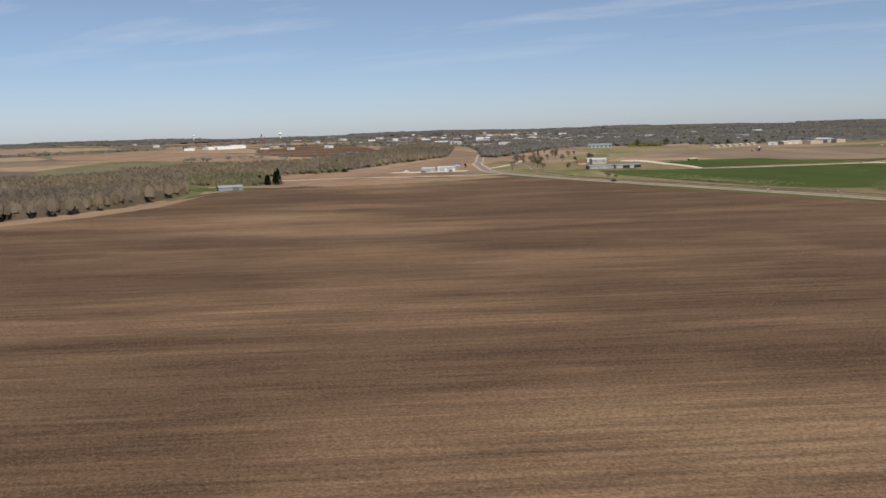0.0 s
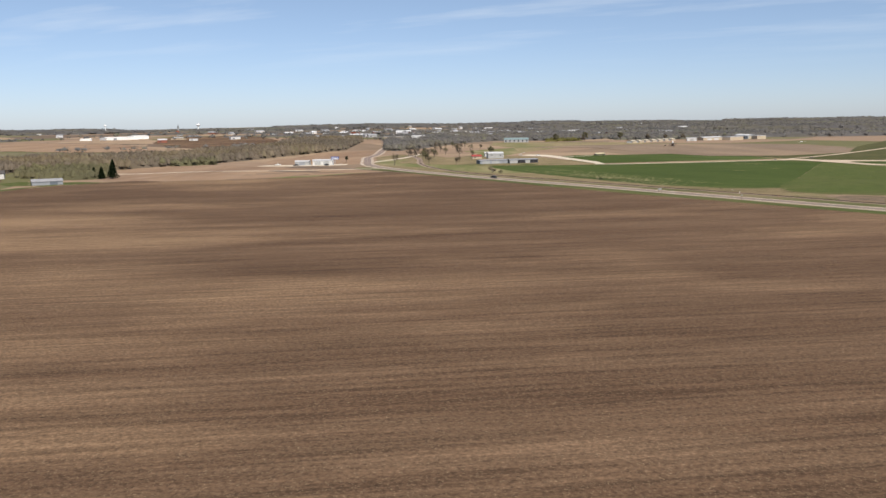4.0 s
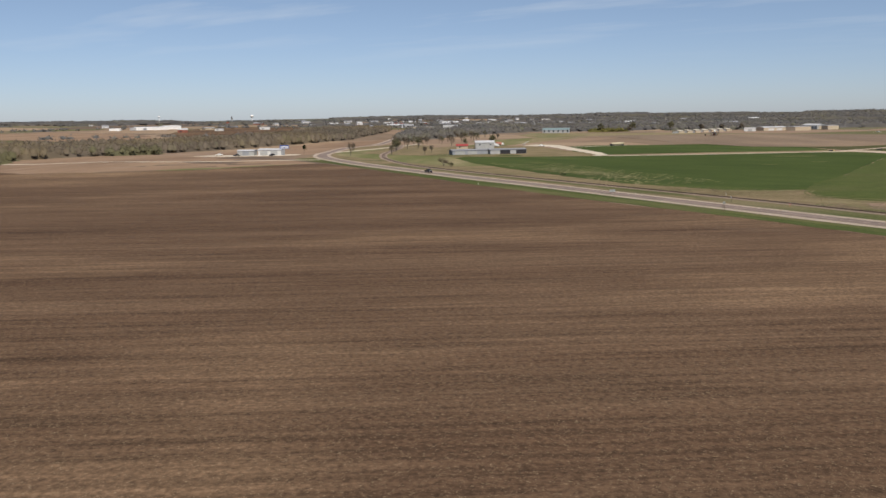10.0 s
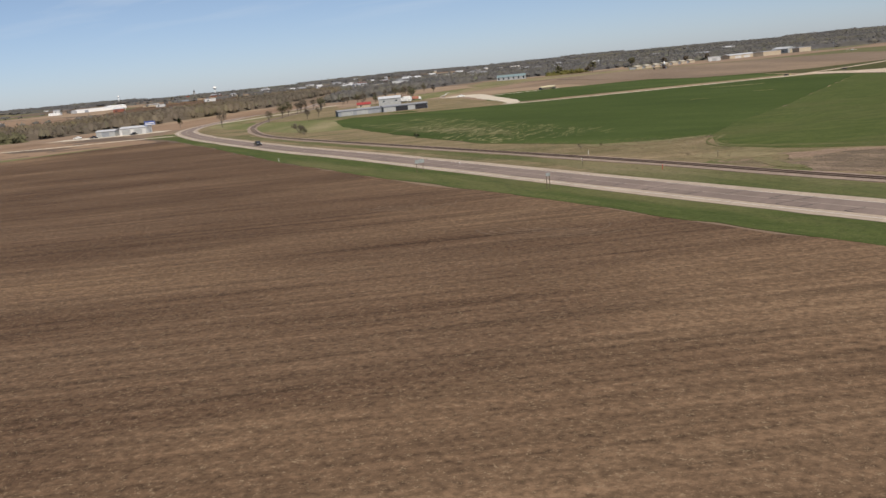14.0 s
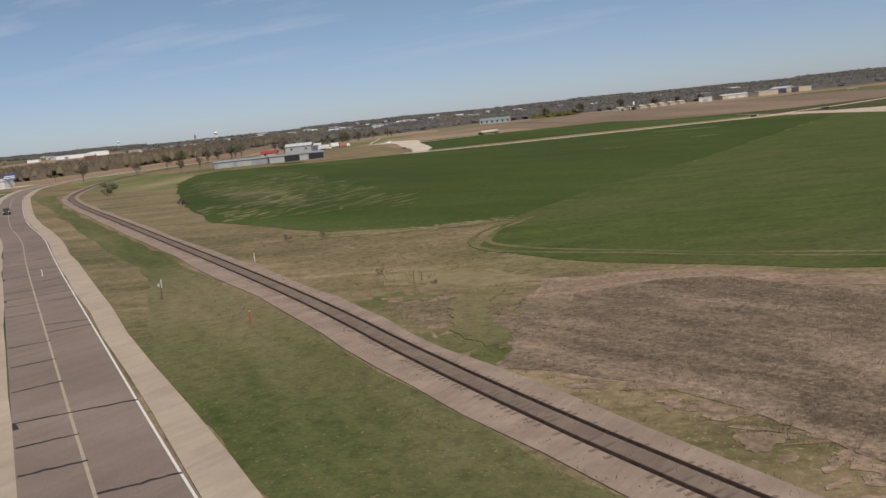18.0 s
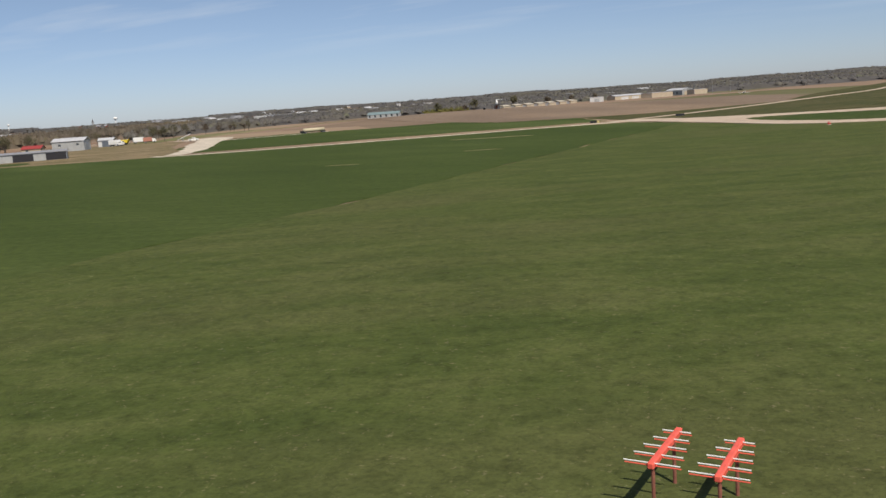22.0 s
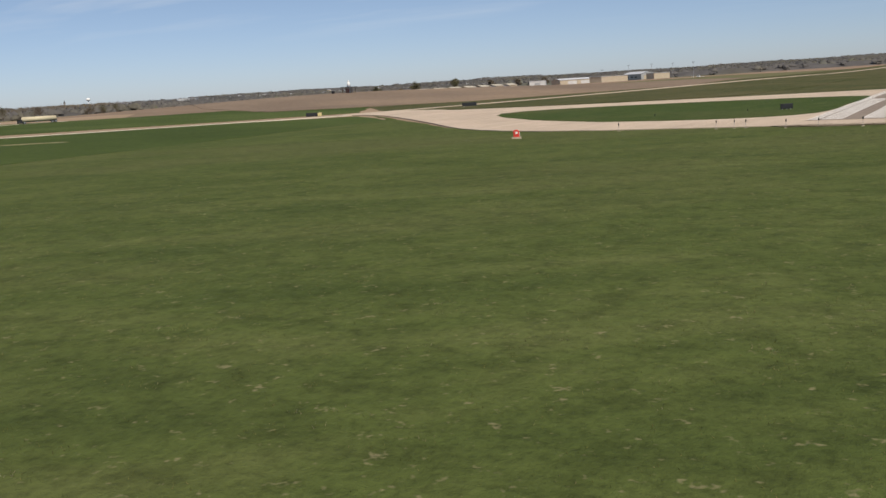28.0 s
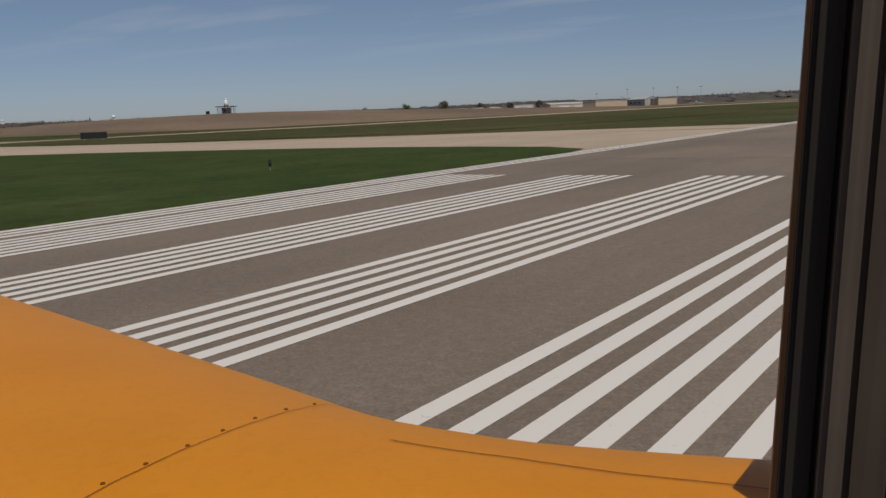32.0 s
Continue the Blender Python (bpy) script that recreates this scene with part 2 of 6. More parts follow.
M_CRUMBLE = ground_mix("crumbled_edge_soil", [(0.15, 0.118, 0.085), (0.24, 0.19, 0.14), (0.36, 0.29, 0.22)], 1.2, 7.0, 0, (0.7, 1, 1), (0.085, 0.088, 0.040), 0.35, 0.7, (0.5, 0.6))
M_THIN = ground_mix("thin_dry_crop", [(0.075, 0.090, 0.028), (0.125, 0.125, 0.050), (0.215, 0.190, 0.100)], 0.25, 1.4, -20, (0.25, 1, 1),
                     (0.06, 0.085, 0.020), 0.05, 0.6, (0.46, 0.62), rows=(-20, 0.5), flecks=(0.29, 0.25, 0.15))
M_STRAW = ground_mix("pale_straw", [(0.15, 0.145, 0.065), (0.24, 0.21, 0.115), (0.32, 0.27, 0.165)], 0.3, 1.5, 0, (1, 1, 1), None, 0.01, 0.5)


def farmland():
    """Distant fields: cells of soil, pasture and stubble."""
    k = Nodes("farmland", 0.95, 0, 0.1)
    v = k.coords(28, (1, 1.7, 1))
    cell = k.t.nodes.new("ShaderNodeTexVoronoi")
    cell.inputs["Scale"].default_value = 0.0028
    k.link(v, cell.inputs["Vector"])
    sep = k.t.nodes.new("ShaderNodeSeparateColor")
    k.link(cell.outputs["Color"], sep.inputs[0])
    c = k.ramp(sep.outputs[0], [(0.0, (0.26, 0.185, 0.130)), (0.25, (0.21, 0.155, 0.110)), (0.42, (0.145, 0.108, 0.082)),
                                (0.58, (0.155, 0.140, 0.080)), (0.72, (0.30, 0.22, 0.15)), (0.9, (0.13, 0.125, 0.06))])
    k.t.nodes[-1].color_ramp.interpolation = "CONSTANT"
    a = k.noise(k.coords(28, (0.3, 1, 1)), 0.03, 6, 0.65)
    k.colour(k.mix(c, k.ramp(a, [(0.3, grey(0.72)), (0.7, grey(1.12))]), 0.8, "MULTIPLY"))
    return k.m


def paving(name, c, crack=0.0, scale=0.6, stain=0.25, joints=0.0):
    k = Nodes(name, 0.88, 0, 0.25)
    v = k.coords()
    a, b, d = k.noise(v, scale * 0.12, 5), k.noise(v, scale * 14, 4, 0.7), k.noise(k.coords(0, (1, 0.12, 1)), scale, 4)
    lo, hi = tuple(x * (1 - stain) for x in c), tuple(min(1, x * (1 + stain * 0.5)) for x in c)
    col = k.ramp(a, [(0.3, lo), (0.7, hi)])
    col = k.mix(col, k.ramp(d, [(0.35, grey(0.84)), (0.6, grey(1.04))]), 0.7, "MULTIPLY")
    col = k.mix(col, k.ramp(b, [(0.25, grey(0.72)), (0.7, grey(1.12))]), 0.7, "MULTIPLY")
    e = k.noise(v, scale * 60, 3, 0.8)
    col = k.mix(col, k.ramp(e, [(0.30, grey(0.62)), (0.68, grey(1.22))]), 0.75, "MULTIPLY")
    k.colour(col)
    k.bump(b, 0.3, 0.01)
    return k.m


M_FARM = farmland()
M_RUNWAY = paving("runway_asphalt", (0.248, 0.200, 0.160), stain=0.2)
M_CONCRETE = paving("pale_concrete", (0.53, 0.425, 0.325), stain=0.12)
M_ROADWAY = paving("worn_pinkish_asphalt", (0.235, 0.182, 0.155), stain=0.18)
M_GRAVEL = paving("gravel_shoulder", (0.43, 0.350, 0.275), stain=0.15, scale=1.2)
M_LANE = paving("gravel_lane", (0.62, 0.545, 0.44), stain=0.2, scale=1.0)
M_BALLAST = paving("railway_ballast", (0.315, 0.240, 0.190), stain=0.25, scale=3.0)
M_BALLAST_DARK = paving("oily_ballast", (0.205, 0.155, 0.125), stain=0.3, scale=3.0)
M_CRACK = plain("tar_sealant", (0.035, 0.032, 0.032), 0.8)


def worn_paint(name, c, under, gone):
    k = Nodes(name, 0.7, 0, 0.3)
    v = k.coords()
    f = k.noise(v, 9.0, 6, 0.75)
    k.colour(k.mix(c, under, k.ramp(f, [(0.60 - gone, grey(0)), (0.78 - gone, grey(1))])))
    k.bump(f, 0.1, 0.005)
    return k.m


M_WHITE_LINE = worn_paint("white_runway_paint", (0.74, 0.71, 0.67), (0.30, 0.26, 0.22), -0.02)
M_ROAD_LINE = worn_paint("worn_white_road_line", (0.66, 0.63, 0.58), (0.3, 0.26, 0.22), 0.06)
M_YELLOW_LINE = worn_paint("faded_yellow_road_line", (0.38, 0.32, 0.25), (0.21, 0.17, 0.145), 0.12)

# ---- small builders ----


def part(name, bm, material, parent=None, label="", smooth=False):
    me = bpy.data.meshes.new(name)
    bm.to_mesh(me)
    bm.free()
    return part_of(name, me, material, parent, label, smooth)


def part_of(name, me, material, parent=None, label="", smooth=False):
    if material and not me.materials:
        me.materials.append(material)
    if smooth:
        me.polygons.foreach_set("use_smooth", [True] * len(me.polygons))
    o = new(name, me)
    if parent:
        o.parent = parent
    if label:
        o["label"] = label
    return o


def thing(name, m, label, category, group="", kind=""):
    o = new(name)
    o.matrix_world = m
    return tagged(o, label, category, group, kind)


def box(bm, cx, cy, cz, sx, sy, sz, m=None):
    """A box about (cx, cy, cz), added to bm."""
    r = bmesh.ops.create_cube(bm, size=1)
    mat = Matrix.Translation((cx, cy, cz)) @ Matrix.Diagonal((sx, sy, sz, 1))
    bmesh.ops.transform(bm, matrix=(m @ mat) if m else mat, verts=r["verts"])
    return r["verts"]


def boxes(*rows, bevel=0.0):
    bm = bmesh.new()
    for r in rows:
        box(bm, *r)
    if bevel:
        bmesh.ops.bevel(bm, geom=bm.edges[:], offset=bevel, segments=1, affect="EDGES")
    return bm


def tube(bm, a, b, r0, r1=None, n=8):
    """A tapered rod from a to b."""
    a, b = Vector(a), Vector(b)
    d = b - a
    res = bmesh.ops.create_cone(bm, cap_ends=True, segments=n, radius1=r0, radius2=r0 if r1 is None else r1, depth=d.length)
    m = Matrix.Translation((a + b) / 2) @ d.to_track_quat("Z", "Y").to_matrix().to_4x4()
    bmesh.ops.transform(bm, matrix=m, verts=res["verts"])
    return res["verts"]


def rods(*rows, n=8):
    bm = bmesh.new()
    for a, b, r in rows:
        tube(bm, a, b, r, n=n)
    return bm


# ---- ground ----
def bump_at(x, y, cx, cy, rx, ry, h):
    return h * math.exp(-((x - cx) / rx) ** 2 - ((y - cy) / ry) ** 2)


def height(x, y):
    """The lie of the land: flat round the runway, a low tilled hill, a valley by the bend, rolling country beyond."""
    z = -0.19 + bump_at(x, y, -300, 300, 150, 100, 5.1) + bump_at(x, y, -690, 180, 110, 260, -5) + bump_at(x, y, -720, 850, 200, 350, -5) + bump_at(x, y, -385, 20, 80, 110, 1.4) + bump_at(x, y, -585, -330, 90, 90, -2.2) + bump_at(x, y, -505, -235, 60, 50, 1.6)
    r = math.hypot(x + 100, y + 200)
    k = min(1.0, max(0.0, (r - 900) / 1800))
    if k > 0:
        n = noise.noise(Vector((x * 0.0009, y * 0.0009, 3.1))) + 0.5 * noise.noise(Vector((x * 0.0024, y * 0.0024, 7.7)))
        z += k * (6 * n + 3) + min(0.62, max(0.0, (r - 2600) / 2000)) * (19 + 16 * noise.noise(Vector((x * 0.0011, y * 0.0011, 5.5))))
    return z


def grid_steps(lo, hi, fine_lo, fine_hi, fine, coarse):
    v = np.concatenate([np.arange(lo, fine_lo, coarse), np.arange(fine_lo, fine_hi, fine), np.arange(fine_hi, hi + 1, coarse)])
    return v.tolist()


def make_ground():
    xs = grid_steps(-4900, 3000, -1000, 200, 30, 130)
    ys = grid_steps(-2600, 4950, -900, 900, 30, 130)
    verts = [(x, y, height(x, y)) for y in ys for x in xs]
    n = len(xs)
    faces = [(j * n + i, j * n + i + 1, (j + 1) * n + i + 1, (j + 1) * n + i) for j in range(len(ys) - 1) for i in range(n - 1)]
    me = bpy.data.meshes.new("ground")
    me.from_pydata(verts, [], faces)
    o = part_of("ground", me, M_FARM, smooth=True)
    tagged(o, "rolling spring farmland of bare soil, stubble and pasture", "ground", kind="structure")
    return o


ground = make_ground()


def rounded(pts, step, wobble, seed, closed=True):
    """The outline through pts, cut to about step metres, with its points moved by up to wobble."""
    out = []
    n = len(pts)
    for i in range(n if closed else n - 1):
        a, b = Vector(pts[i]), Vector(pts[(i + 1) % n])
        k = max(1, int((b - a).length / step))
        for j in range(k):
            p = a.lerp(b, j / k)
            if wobble:
                p = p + Vector((noise.noise(Vector((p.x * 0.11, p.y * 0.11, seed))), noise.noise(Vector((p.x * 0.11, p.y * 0.11, seed + 9))))) * wobble
                p = p + Vector((noise.noise(Vector((p.x * 0.6, p.y * 0.6, seed + 3))), noise.noise(Vector((p.x * 0.6, p.y * 0.6, seed + 5))))) * wobble * 0.35
            out.append((p.x, p.y))
    if not closed:
        out.append(tuple(pts[-1]))
    return out


def smooth_line(pts, times=2):
    """Corner cutting, to turn a few points into a soft curve."""
    for _ in range(times):
        out = [pts[0]]
        for a, b in zip(pts, pts[1:]):
            out += [(a[0] * 0.75 + b[0] * 0.25, a[1] * 0.75 + b[1] * 0.25), (a[0] * 0.25 + b[0] * 0.75, a[1] * 0.25 + b[1] * 0.75)]
        pts = out + [pts[-1]]
    return pts


def soft_loop(pts, times=2):
    for _ in range(times):
        out = []
        for a, b in zip(pts, pts[1:] + pts[:1]):
            out += [(a[0] * 0.75 + b[0] * 0.25, a[1] * 0.75 + b[1] * 0.25), (a[0] * 0.25 + b[0] * 0.75, a[1] * 0.25 + b[1] * 0.75)]
        pts = out
    return pts


ZONES = 0


def rim(bm, deep=0.2):
    """Turns the edge of a sheet down into the ground."""
    outer = [e for e in bm.edges if len(e.link_faces) == 1]
    down = {}
    for e in outer:
        for v in e.verts:
            if v not in down:
                down[v] = bm.verts.new((v.co.x, v.co.y, v.co.z - deep))
    for e in outer:
        a, c = e.link_loops[0].vert, e.link_loops[0].link_loop_next.vert
        bm.faces.new((c, a, down[a], down[c]))


def zone(name, pts, lift, material, label, category="field", step=6.0, wobble=1.0, cut=30.0, parent=None):
    """A patch of ground of its own surface, laid over the land."""
    global ZONES
    ZONES += 1
    line = rounded(pts, step, wobble, ZONES * 1.7)
    bm = bmesh.new()
    bm.faces.new([bm.verts.new((x, y, 0)) for x, y in line])
    xs, ys = [p[0] for p in line], [p[1] for p in line]
    if cut:
        for axis, lo, hi in ((0, min(xs), max(xs)), (1, min(ys), max(ys))):
            c = math.ceil(lo / cut) * cut
            while c < hi:
                co, no = [0, 0, 0], [0, 0, 0]
                co[axis], no[axis] = c, 1
                bmesh.ops.bisect_plane(bm, geom=bm.verts[:] + bm.edges[:] + bm.faces[:], plane_co=co, plane_no=no)
                c += cut
    for v in bm.verts:
        v.co.z = height(v.co.x, v.co.y) + lift
    bmesh.ops.triangulate(bm, faces=bm.faces[:])
    for f in bm.faces:
        f.normal_update()
        if f.normal.z < 0:
            f.normal_flip()
    rim(bm)
    o = part(name, bm, material, parent)
    if not parent:
        tagged(o, label, category, kind="structure")
    return o


def strip(name, line, left, right, lift, material, label="", category="", parent=None, soft=0, wobble=0.0):
    """A band along a line, from left to right metres off it (left is positive)."""
    pts = [Vector(p) for p in (smooth_line(line, soft) if soft else line)]
    dense = []
    for a, b in zip(pts, pts[1:]):
        k = max(1, int((b - a).length / 8))
        dense += [a.lerp(b, j / k) for j in range(k)]
    dense.append(pts[-1])
    bm = bmesh.new()
    prev = None
    for i, p in enumerate(dense):
        d = (dense[min(i + 1, len(dense) - 1)] - dense[max(i - 1, 0)]).normalized()
        nrm = Vector((-d.y, d.x))
        pair = []
        for off in (left, right):
            w = off + (wobble * noise.noise(Vector((p.x * 0.2, p.y * 0.2, off))) if wobble else 0)
            q = p + nrm * w
            pair.append(bm.verts.new((q.x, q.y, height(q.x, q.y) + lift)))
        if prev:
            bm.faces.new((prev[1], pair[1], pair[0], prev[0]))
        prev = pair
    if not parent:
        rim(bm)
    o = part(name, bm, material, parent)
    if label:
        tagged(o, label, category, kind="structure")
    return o

# ---- the fields ----
ROAD = [(-835, 540), (-742, 370), (-640, 200), (-565, 70), (-500, -22), (-462, -80), (-425, -119), (-362, -162), (-331, -181), (-222, -243.5), (-176, -266),
        (-140, -286.5), (-85, -316.5), (-41, -340.5), (-24, -349.2), (-10, -356.5), (60, -393), (260, -495), (700, -720)]
RAIL = [(-560, 150), (-470, 30), (-400, -90), (-318, -166), (-255, -203), (-185, -239), (-143, -261), (-93, -287), (-64, -302.6), (-45, -314), (-20, -327.3), (60, -365.5),
        (260, -458), (700, -668)]

zone("ploughed_field", [(-33, -364), (-81, -338), (-132, -313), (-199, -276), (-290, -220), (-375, -173), (-390, -200), (-398, -246), (-430, -284), (-473, -310), (-508, -306), (-528, -345),
                        (-518, -388), (-487, -441), (-454, -498), (-440, -559), (-444, -600), (-470, -700), (-560, -900), (-640, -1100), (300, -1100),
                        (320, -530), (60, -408)],
     0.05, M_SOIL, "large ploughed brown field with paler eroded patches", "field", 10, 3.0, 30)
zone("stubble_field", [(-380, -172), (-395, -198), (-404, -246), (-436, -282), (-476, -306), (-512, -302), (-560, -300), (-640, -255), (-660, -160), (-640, -120), (-560, -130), (-500, -150), (-440, -150)], 0.03, M_SOIL_TAN,
     "tan stubble field beside the workshop", "field", 10, 3, 30)
zone("grass_strip", [(-384, -186), (-392, -205), (-399, -240), (-406, -256), (-420, -264), (-414, -246), (-403, -225), (-398, -200)], 0.085, M_PASTURE, "narrow green grass strip between the fields", "grass", 5, 2.0, 15)
zone("field_margin", [(-487, -439), (-452, -497), (-437, -559), (-441, -610), (-456, -610), (-451, -558), (-463, -503), (-498, -438), (-527, -392), (-519, -386)], 0.08, M_SOIL_TAN, "pale bare margin between field and woods", "ground", 6, 2.0, 30)
zone("field_margin", [(-527, -392), (-498, -440), (-492, -444), (-512, -398), (-522, -380), (-532, -350), (-540, -352)], 0.09, M_VERGE, "green grass margin by the farm barn", "grass", 5, 1.5, 15)
zone("barn_yard", [(-528, -345), (-560, -368), (-600, -352), (-605, -330), (-560, -318), (-520, -322), (-512, -310)], 0.10, M_VERGE, "green farmyard grass round the barn", "grass", 5, 1.5, 15)
zone("dry_meadow", [(-425, 305), (-520, 400), (-470, 480), (-385, 545), (-430, 640), (-560, 680), (-690, 800), (-760, 780), (-660, 560), (-540, 400), (-430, 174)], 0.07, M_MEADOW, "pale yellowish dry meadow behind the farm", "field", 12, 4, 30)
zone("tan_field", [(-470, -70), (-505, -15), (-565, 80), (-650, 215), (-735, 340), (-760, 250), (-690, 60), (-640, -10), (-600, -60), (-545, -112), (-480, -98)],
     0.07, M_SOIL_TAN, "sloping tan bare field behind the workshop", "field", 10, 3, 30)
zone("rough_grass", [(-440, -120), (-420, -142), (-362, -172), (-228, -243), (-148, -287), (-63, -341), (-10, -367), (60, -400), (300, -510), (520, -610),
                     (520, -330), (200, -270), (0, -276), (-60, -270), (-80, -248), (-105, -258), (-150, -243), (-200, -208), (-290, -138), (-335, -60),
                     (-400, -30), (-440, 40), (-520, 130), (-600, 190), (-560, 80), (-500, -5), (-465, -70)],
     0.04, M_ROUGH, "rough dry grass with green patches along the railway", "grass", 6, 2, 30)
zone("roadside_grass", [(-33, -364), (-81, -338), (-132, -313), (-199, -276), (-290, -220), (-381, -166), (-425, -148), (-440, -128), (-415, -128), (-352, -172), (-218, -248),
                        (-142, -288), (-62, -331), (-10, -358), (60, -396), (60, -412)], 0.07, M_VERGE, "green roadside verge with worn dry streaks", "grass", 5, 1.2, 30)
zone("railside_grass", [(-358, -158), (-237, -221), (-154, -266), (-105, -291), (-64, -321), (-10, -349), (60, -381), (58, -367.5), (-22, -329.5), (-47, -316.5), (-66, -305.5), (-95, -290.5),
                        (-145, -264.5), (-187, -242.5), (-257, -206.5), (-320, -169.5)], 0.06, M_RAILSIDE, "grass strip between road and railway", "grass", 3, 0.9, 30)
zone("meadow", [(-500, 0), (-458, -70), (-425, -98), (-370, -124), (-330, -147), (-285, -167), (-262, -158), (-295, -125), (-335, -88), (-350, -80), (-400, -68), (-440, -40), (-480, 20)], 0.055, M_PASTURE,
     "greenish meadow inside the road's bend", "grass", 5, 2, 15)
zone("pasture", [(-458, 27), (-441, 73), (-470, 160), (-539, 248), (-530, 380), (-600, 560), (-640, 760), (-525, 671), (-431, 442), (-428, 306), (-427, 174), (-400, 20)],
     0.06, M_PASTURE, "dry greenish pasture behind the farm sheds", "field", 10, 3, 30)
zone("tan_hill_field", [(-2088, 480), (-1985, 561), (-1518, 528), (-1216, 346), (-981, 160), (-1128, 120), (-1400, 165), (-1664, 220)], 0.4, M_SOIL_TAN, "wide tan field on a far rise", "field", 30, 8, 60)
zone("tan_hill_field", [(-1456, 577), (-1900, 1050), (-1800, 1200), (-1547, 1032), (-1249, 737), (-1160, 640), (-1090, 420), (-1059, 300), (-1200, 380)], 0.4, M_SOIL, "brown bare field on a far rise", "field", 30, 8, 60)
zone("tan_hill_field", [(-640, -200), (-617, -150), (-555, -143), (-480, -190), (-507, -225), (-575, -245)], 0.09, M_SOIL_TAN, "pale tan mound of bare soil beside the woods", "field", 10, 3, 30)
zone("crop_field", [(-77, -248), (-89, -255), (-103, -259), (-145, -246), (-195, -212), (-240, -178), (-286, -141), (-330, -95), (-335, -60), (-320, -35), (-258, -34), (-198, 5),
                    (-150, 52), (-117, 68), (-90, 40), (-88, -10), (-84, -100), (-80, -160), (-81, -215)],
     0.09, M_CROP, "dark green young winter crop with thin rows", "field", 5, 1.4, 30)
zone("crop_field_far", [(-262, -18), (-212, 32), (-160, 72), (-136, 94), (-170, 146), (-207, 140), (-253, 170), (-292, 150), (-340, 130), (-345, 100), (-300, 15)],
     0.09, M_CROP, "green crop strip behind the farm lane", "field", 6, 1.2, 30)
zone("mown_field", [(-77, -250), (-81, -215), (-80, -160), (-84, -100), (-88, -10), (-90, 40), (-117, 72), (-60, 9), (-46, -1), (-20, -5), (300, -8), (320, -250), (60, -268), (-27, -281),
                    (-54, -279), (-68, -272)],
     0.10, M_MOWN, "mown airfield grass, green with dry streaks", "grass", 5, 1.0, 30)
zone("tilled_field", [(-90, 232), (-139, 158), (-171, 152), (-207, 142), (-253, 172), (-300, 200), (-415, 300), (-520, 400), (-470, 480), (-380, 540), (-250, 545), (-170, 520), (-110, 400)],
     0.12, M_TILLED, "low hill of tilled tan soil", "field", 8, 1.5, 30)
zone("infield_grass", [(-117, 80), (-170, 146), (-139, 158), (-90, 232), (-100, 420), (-60, 1200), (60, 1200), (60, 20), (-30, 8), (-62, 20)], 0.08, M_INFIELD,
     "airfield grass between runway and taxiways", "grass", 6, 0.6, 30)
zone("scrub_ground", [(-47, -303), (-49, -296), (-45.5, -288), (-45, -284), (-35, -282.5), (-22, -285), (40, -283), (90, -300), (90, -372), (20, -338), (-14, -322), (-32, -314), (-40, -314)], 0.08, M_SCRUB,
     "bare churned soil with dry tufts by the railway", "ground", 2, 2.0, 30)
zone("bare_earth_bank", [(-53, -289), (-48.5, -287.6), (-45.5, -284.5), (-36, -282), (-22, -284), (10, -282), (60, -284), (60, -288), (10, -286), (-22, -287.5), (-34, -285.5), (-41, -287), (-44, -292), (-43.5, -299), (-46, -302.5), (-48.6, -297.5), (-50, -292)],
     0.11, M_EARTH, "bank of bare pinkish earth beside the mown field", "ground", 0.8, 2.4, 0)
zone("green_swale", [(-51.4, -292.1), (-53.7, -293.9), (-52.6, -299.4), (-48.6, -305.4), (-43.7, -309.2), (-42.4, -306.8), (-48.0, -301.0), (-50.0, -296.3)], 0.125, M_SWALE, "small green swale in the bare soil", "grass", 0.5, 1.8, 0)
for line in ([(-76, -249), (-75, -259), (-73, -266), (-69, -271.5), (-64, -274.6), (-57, -275), (-49, -274.6), (-33, -276.4), (80, -265)], [(-74.4, -247), (-73, -259), (-70.6, -266), (-66.6, -270.2), (-60, -272.6), (-51, -273.2), (-33, -274.6), (80, -263)]):
    strip("wheel_track", line, 0.38, -0.38, 0.13, M_TRACK, "pale wheel track round the mown field", "track", soft=2, wobble=0.5)


def streaks(name, place, n, lengths, widths, turn, lift, material, label, seed):
    """Many thin flat patches, drawn out along one direction, as one sheet of litter; place gives a random spot."""
    rnd = random.Random(seed)
    sv, sf = [], []
    for i in range(n):
        cx, cy = place(rnd)
        ln, a, wd = rnd.uniform(*lengths), radians(rnd.gauss(*turn)), rnd.uniform(*widths)
        ux, uy = math.cos(a), math.sin(a)
        for t in np.linspace(0, 2 * math.pi, 17)[:-1].tolist():
            e = ln * math.cos(t)
            w = wd * math.sin(t) * rnd.uniform(0.4, 1.5) + wd * noise.noise(Vector((e * 0.5, i, 2.0)))
            x, y = cx + ux * e - uy * w, cy + uy * e + ux * w
            sv.append((x, y, height(x, y) + lift + 0.00003 * i))
        sf.append(tuple(range(16 * i, 16 * i + 16)))
    me = bpy.data.meshes.new(name)
    me.from_pydata(sv, [], sf)
    return tagged(part_of(name, me, material), label, "ground", kind="stuff")


def in_crop(rnd):
    p, q = rnd.betavariate(1.4, 1.5), rnd.uniform(-1, 0.5)
    return -268 + 154 * p + 14 * q, -118 - 112 * p + 19 * q


def by_railway(rnd):
    p, q = rnd.random(), rnd.random()
    return -130 + 112 * p + 12 * q, -253 - 34 * p + (q - 0.5) * (16 + 8 * math.sin(p * 9))


